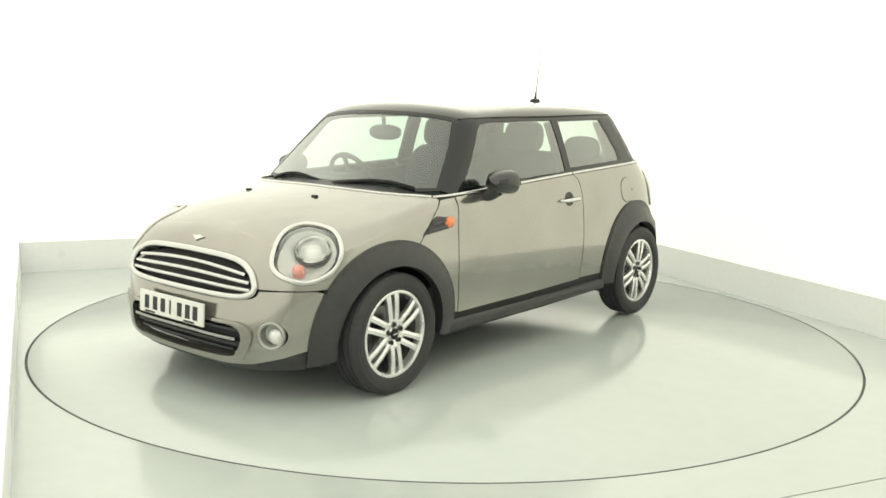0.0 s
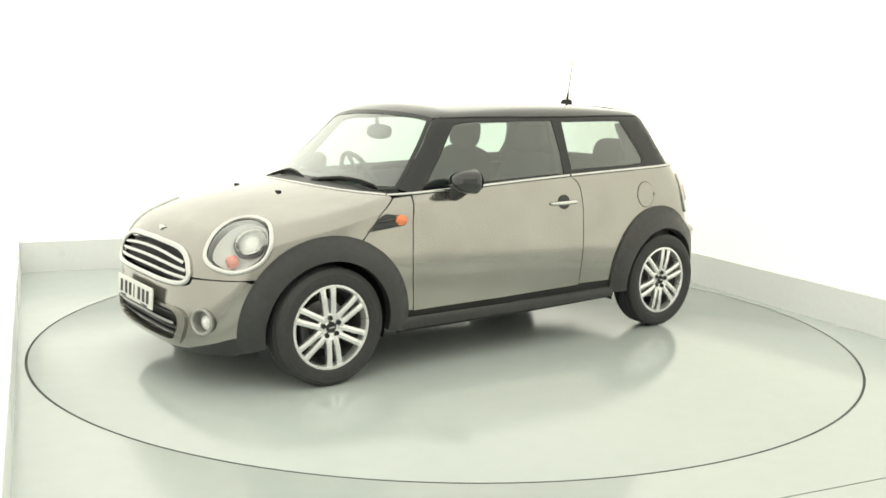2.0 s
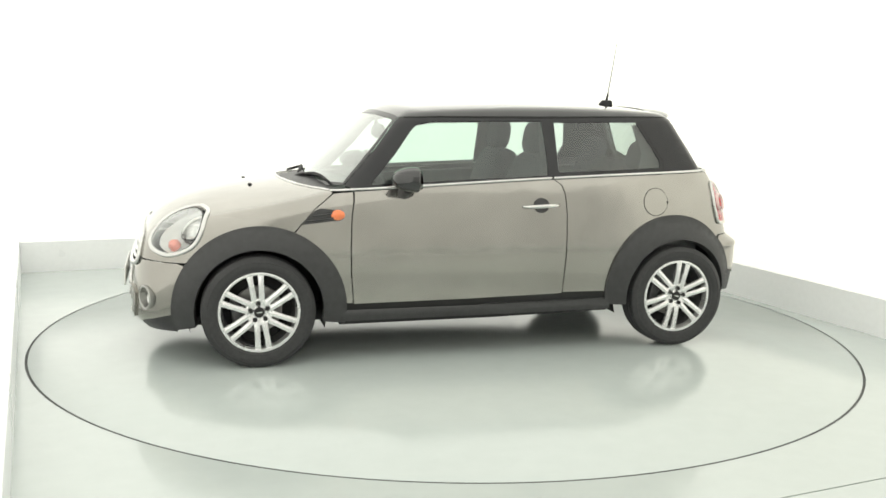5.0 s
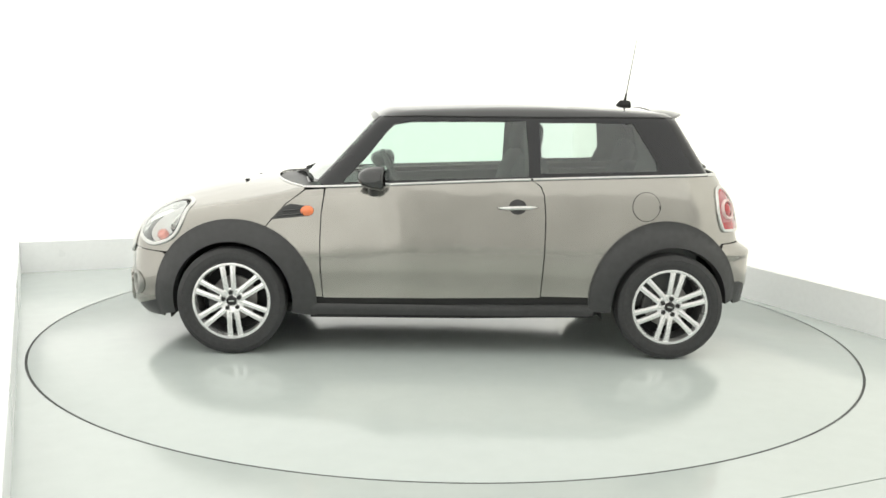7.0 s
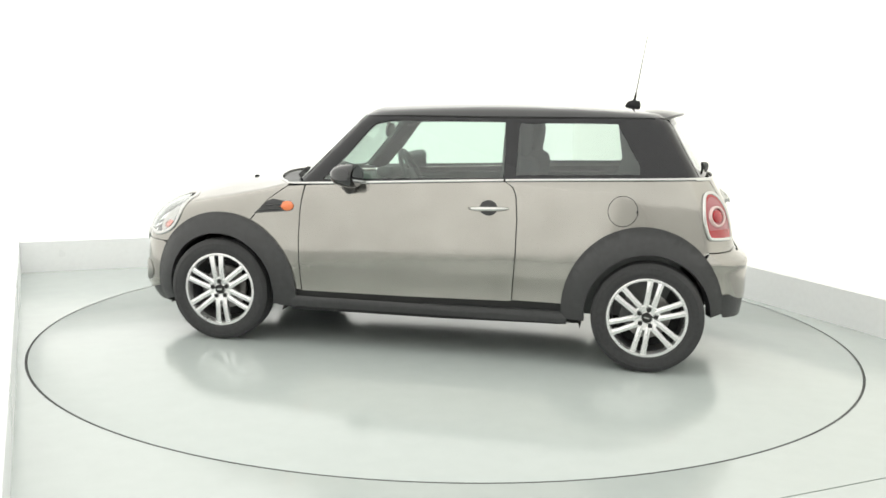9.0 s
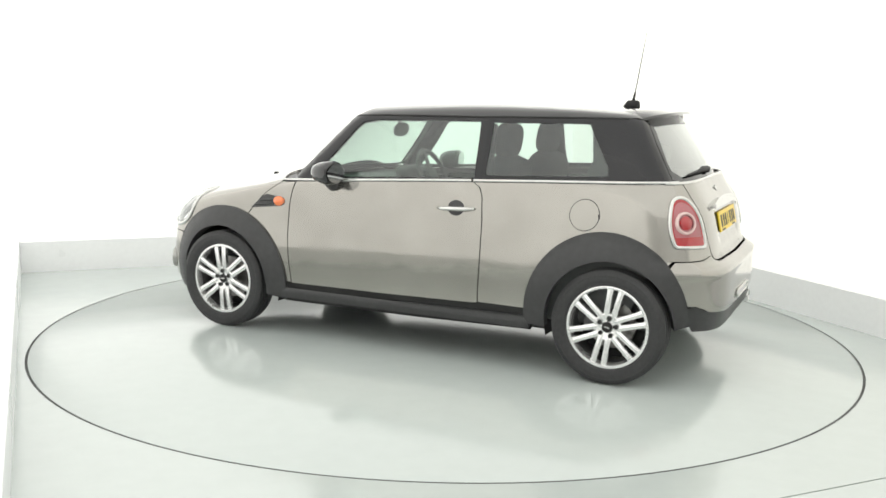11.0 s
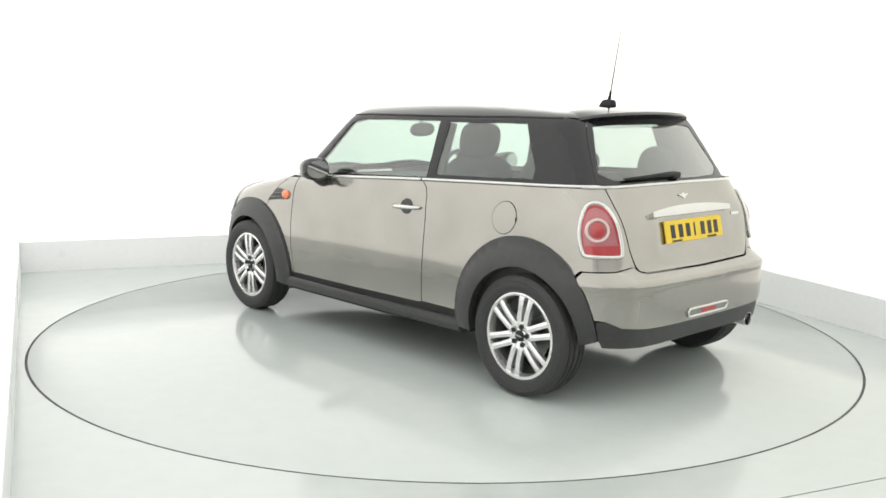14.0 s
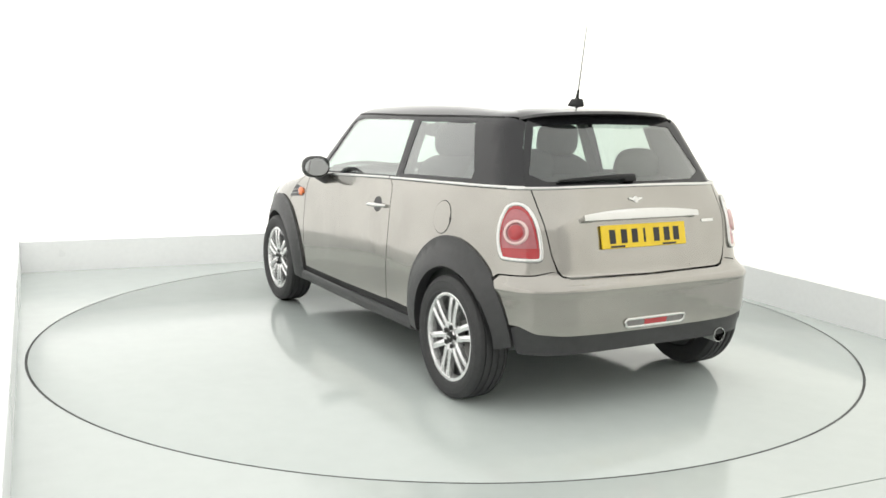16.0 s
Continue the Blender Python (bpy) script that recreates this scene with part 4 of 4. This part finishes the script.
    nn = slope(lower_form, c)
    e1 = np.cross(nn, (0, 0, 1))
    e1 /= np.linalg.norm(e1)
    turn = Matrix((tuple(e1), tuple(np.cross(nn, e1)), tuple(nn))).transposed().to_4x4()
    mm = Matrix.Translation(s(c)) @ (turn if sg > 0 else Matrix.Diagonal((1, -1, 1, 1)) @ turn)
    o = lathe_part("round_lens", [(.043, .008), (.046, .014), (.053, .015), (.058, .009), (.059, .0)], PINK_LENS, lamp, "pale pink ring inside the tail lamp", 36, "z")
    o.matrix_local = mm
    o = lathe_part("inner_lens", [(0, .019), (.021, .017), (.034, .010), (.035, 0)], RED_DEEP, lamp, "deep red round lamp", 30, "z")
    o.matrix_local = mm


on_sides(side_details, car)

# -- tailgate: grip strip, emblem, wiper, plate recess edge
ys = np.linspace(-.352, .352, 29)
z_top = .936 - .022 * (ys / .352) ** 2
q1, q2 = from_rear(list(zip(ys, z_top))), from_rear(list(zip(ys[::-1], 0 * ys + .893)))
panel("grip_strip", lower_form, (-1.0, 0, .75), [np.concatenate([q1, q2])], CHROME, tailgate, "wide bright grip strip over the plate", step=.012, offset=.018, depth=.03,
      bulge=lambda p, n: n * .009 * np.clip(1 - ((p[:, 2:] - .912) / .026) ** 2, 0, 1))


def emblem(parent, m):
    o = lathe_part("emblem", [(0, .010), (.019, .009), (.024, .007), (.025, .0)], CHROME, parent, "small winged chrome emblem", 28, "x")
    o.matrix_local = m
    for sg in (1, -1):
        bm = bmesh.new()
        ring = [bm.verts.new((.004, sg * y, z)) for y, z in ((.022, -.010), (.058, .004), (.062, .014), (.022, .012))]
        f = bm.faces.new(ring)
        e = bmesh.ops.extrude_face_region(bm, geom=[f])
        for v in e["geom"]:
            if isinstance(v, bmesh.types.BMVert):
                v.co.x += .004
        part("wing", bm, CHROME, o)
    return o


c = from_top([(1.790, 0), (1.791, 0)])[0]
emblem(bonnet, pose(c[0], 0, c[2], 0, -48, 0) @ Matrix.Diagonal((.7, .7, .7, 1)))
c = from_rear([(0, .982), (.001, .982)])[0]
emblem(tailgate, pose(c[0] + .001, 0, .982, 0, -22, 180) @ Matrix.Diagonal((.7, .68, .68, 1)))
bm = bmesh.new()
box(bm, (.004, .085, .016), (0, 0, 0), .0015)
o = part("model_badge", bm, CHROME, tailgate, "small chrome badge")
c = from_rear([(-.425, .872), (-.424, .872)])[0]
nn = slope(lower_form, c)
e1 = np.cross((0, 0, 1), nn)
e1 /= np.linalg.norm(e1)
o.matrix_local = Matrix.Translation(c + nn * .001) @ Matrix((tuple(nn), tuple(e1), tuple(np.cross(nn, e1)))).transposed().to_4x4()
q = [hit(upper_form, (-2.4, y, z), (1, 0, 0), 2.0) + np.array((-.018, 0, .004)) for y, z in ((.0, 1.085), (.12, 1.083), (.26, 1.077), (.40, 1.070))]
wiper = sweep("rear_wiper", q, .017, GAP_BLACK, tailgate, "black rear wiper", flat=.8, taper=lambda t: 1.1 - .7 * t)
bm = bmesh.new()
box(bm, (.05, .075, .035), (q[0][0] + .008, .0, 1.083), .012, 3)
part("wiper_hub", bm, GAP_BLACK, wiper)


def front_wiper(pts):
    p = [hit(upper_form, (2.4, y, z), (-1, 0, 0), 2.0) + np.array((.018, 0, .010)) for y, z in pts]
    o = sweep("wiper", p, .0085, GAP_BLACK, car, "black windscreen wiper", taper=lambda t: 1.25 - .6 * abs(2 * t - 1))
    sweep("wiper_blade", [v + np.array((-.006, 0, -.010)) for v in p], .006, GAP_BLACK, o)
    piv = np.array((.95, pts[0][0] * .9 + .05, .965))
    sweep("wiper_arm", [piv, (p[0] + p[len(p) // 2]) / 2 + np.array((.02, 0, .0)), p[len(p) // 2]], .009, GAP_BLACK, o)
    return o


front_wiper([(-.52, .960), (-.44, .976), (-.34, .986), (-.22, .983), (-.08, .967)])
front_wiper([(.02, .960), (.14, .976), (.28, .987), (.42, .985), (.55, .967)])
for y in (-.30, .23):
    c = from_top([(1.235, y), (1.236, y)])[0]
    bm = bmesh.new()
    box(bm, (.022, .034, .010), (0, 0, .003), .003)
    o = part("washer_nozzle", bm, GAP_BLACK, bonnet, "black washer nozzle")
    o.matrix_local = Matrix.Translation(c)

# -- antenna, exhaust, rear fog lamp
c = hit(upper_form, (-1.09, 0, 2), (0, 0, -1), 1.2)
bm = bmesh.new()
for v in box(bm, (.098, .050, .044), (0, 0, .016), .014, 3):
    k = max(0, v.co.z) / .04
    v.co = Vector((v.co.x * (1 - .32 * k) - .010 * k, v.co.y * (1 - .35 * k), v.co.z))
base = part("antenna", bm, GAP_BLACK, car, "short black roof antenna with a thin rod", smooth=True, angle=50)
base.matrix_local = Matrix.Translation(c)
sweep("boot", [(-.008, 0, .03), (-.012, 0, .05), (-.018, 0, .085)], .011, GAP_BLACK, base, "tapered rubber boot", sides=12, taper=lambda t: 1 - .55 * t)
sweep("rod", [(-.014, 0, .06), (-.030, 0, .17), (-.066, 0, .42)], .0033, ANTENNA_GREY, base, "thin grey rod", sides=8, taper=lambda t: 1.0 if t < .6 else .5)
o = lathe_part("exhaust_pipe", [(.026, .16), (.030, .02), (.034, .0), (.037, .0), (.039, .006), (.036, .16)], CHROME, car, "chrome exhaust tailpipe", 30, "x")
o.matrix_local = pose(-1.758, -.452, .304)
lathe_part("bore", [(0, .06), (.030, .06), (.030, .02)], GAP_BLACK, o, "", 24, "x")
loop = from_rear([(-.178, .4455), (.166, .4455), (.178, .434), (.173, .415), (.160, .4075), (-.160, .4075), (-.180, .415), (-.188, .435), (-.178, .4455)])
fog = rim_bar("rear_fog_lamp", loop, .0075, CHROME, car, "rear fog lamp in a chrome frame", lift=.006, high=.9)
for y0, y1, mat in ((-.175, -.075, SMOKED_LENS), (-.073, .063, RED_DEEP), (.065, .168, SMOKED_LENS)):
    q = from_rear([(y0, .439), (y1, .439), (y1, .414), (y0, .414), (y0, .439)])
    panel("lens", lower_form, (-1.0, 0, .45), [q], mat, fog, "", step=.06, offset=.008, depth=.006)

# -- cabin
inside = np.concatenate([from_side(belt_run(.70, -1.40, -.02, 20)), from_side([(-1.40, .55), (-1.3, .30), (.70, .30), (.70, .92)])])
panel("door_trim", lower_form, (-.3, 0, .65), [inside], CABIN, car, "dark inner door and side trim", step=.08, offset=-.065, depth=.02, mirrored=True)
pillar = from_side([(-1.03, 1.325), (-1.20, 1.330), (-1.40, 1.06), (-1.02, 1.05), (-1.06, 1.15), (-1.03, 1.325)], upper_form)
panel("pillar_trim", upper_form, (-.5, 0, 1.0), [pillar], PILLAR_TRIM, car, "dark grey inner trim of the rear pillar", step=.08, offset=-.035, depth=.02, mirrored=True)
pillar = from_side([(-.40, 1.325), (-.485, 1.325), (-.505, 1.03), (-.40, 1.02), (-.40, 1.325)], upper_form)
panel("pillar_trim", upper_form, (-.4, 0, 1.0), [pillar], PILLAR_TRIM, car, "dark grey inner trim of the middle pillar", step=.08, offset=-.035, depth=.02, mirrored=True)
bm = bmesh.new()
box(bm, (2.3, 1.40, .04), (-.35, 0, .30), .01)
part("cabin_floor", bm, CABIN, car, "dark carpeted cabin floor")
bm = bmesh.new()
box(bm, (.46, 1.30, .26), (.73, 0, .80), .08, 4)
box(bm, (.30, 1.22, .36), (.66, 0, .60), .05, 3)
dash = part("dashboard", bm, CABIN, car, "dark dashboard", smooth=True)
bm = bmesh.new()
box(bm, (.12, .30, .075), (.52, -.36, .945), .03, 3)
part("instrument_hood", bm, CABIN, dash, smooth=True)
ring = [(.178 * math.cos(2 * math.pi * i / 40), .178 * math.sin(2 * math.pi * i / 40), 0) for i in range(40)]
st = sweep("steering_wheel", ring, .016, CABIN, car, "black three-spoke steering wheel", closed=True)
st.matrix_local = pose(.36, -.37, .925, 0, -65, 0)
bm = bmesh.new()
box(bm, (.11, .13, .05), (0, 0, -.015), .02, 3)
for a in (0, 130, 230):
    box(bm, (.16, .03, .014), m=pose(0, 0, -.005, 0, 0, a) @ pose(.10, 0, 0))
part("hub", bm, CABIN, st, smooth=True)


def puffed(bm, size, m, bevel, pull=0.0):
    vs = box(bm, size, bevel=bevel, segs=4)
    for v in vs:
        v.co = m @ Vector((v.co.x + pull * (v.co.z / size[2]), v.co.y * (1 - .10 * max(0, v.co.z / size[2])), v.co.z))


def cushion(bm, size, m, square=.62):
    """A stuffed pad with full, rounded faces."""
    made = bmesh.ops.create_uvsphere(bm, u_segments=28, v_segments=16, radius=1)["verts"]
    for v in made:
        v.co = m @ Vector([math.copysign(abs(c) ** square, c) * k / 2 for c, k in zip(v.co, size)])


def seat(y):
    bm = bmesh.new()
    puffed(bm, (.52, .50, .17), pose(-.10, y, .50, 0, -6, 0), .06)
    o = part("front_seat", bm, CLOTH, car, "anthracite cloth front seat", smooth=True)
    bm = bmesh.new()
    cushion(bm, (.20, .50, .70), pose(-.40, y, .79, 0, -17, 0), .5)
    part("backrest", bm, CLOTH, o, smooth=True)
    bm = bmesh.new()
    cushion(bm, (.11, .275, .20), pose(-.475, y, 1.215, 0, -8, 0))
    h = part("headrest", bm, CLOTH, o, smooth=True)
    for k in (-.06, .06):
        sweep("post", [(-.463, y + k, 1.06), (-.468, y + k, 1.16)], .007, STEEL, h)
    return o


for y in (.345, -.345):
    seat(y)
bm = bmesh.new()
puffed(bm, (.48, 1.16, .16), pose(-.88, 0, .52, 0, -6, 0), .05)
bench = part("rear_bench", bm, CLOTH, car, "anthracite cloth rear bench", smooth=True)
for y in (.285, -.285):
    bm = bmesh.new()
    puffed(bm, (.13, .55, .56), pose(-1.13, y, .80, 0, -16, 0), .05)
    part("backrest", bm, CLOTH, bench, smooth=True)
    bm = bmesh.new()
    cushion(bm, (.11, .28, .20), pose(-1.185, y * 1.22, 1.105, 0, -12, 0), .7)
    part("headrest", bm, CLOTH, bench, smooth=True)
bm = bmesh.new()
box(bm, (.30, 1.06, .02), (-1.36, 0, .985), .008)
part("parcel_shelf", bm, CABIN, car, "dark parcel shelf")
bm = bmesh.new()
bmesh.ops.create_uvsphere(bm, u_segments=28, v_segments=14, radius=1)
for v in bm.verts:
    v.co = Vector((v.co.x * .022, math.copysign(abs(v.co.y) ** .8, v.co.y) * .118, math.copysign(abs(v.co.z) ** .85, v.co.z) * .046))
im = part("interior_mirror", bm, CABIN, car, "dark oval interior mirror", smooth=True)
im.matrix_local = pose(.430, -.03, 1.238, 0, -8, 6)
sweep("mount", [(.01, 0, .02), (.03, 0, .08), (.045, 0, .105)], .012, CABIN, im)
half = np.concatenate([from_front(WS_TOP, upper_form), from_side(GUTTER, upper_form), from_rear([(.44, 1.352), (.3, 1.362), (0, 1.368)], upper_form)])
panel("headlining", upper_form, (-.4, 0, .9), [both(half)], LINING, car, "pale grey headlining", offset=-.035, depth=0, step=.1)


# ---- movement ----
def motions():
    rows, disc = [], []
    for k in range(33):
        t = k / 2
        turn = pose(0, 0, 0, 0, 0, turn_at(t))
        rows.append((t, turn @ pose(-AXIS_X, -AXIS_Y, 0)))
        disc.append((t, turn))
    walk(car, rows)
    walk(turntable, disc)


motions()
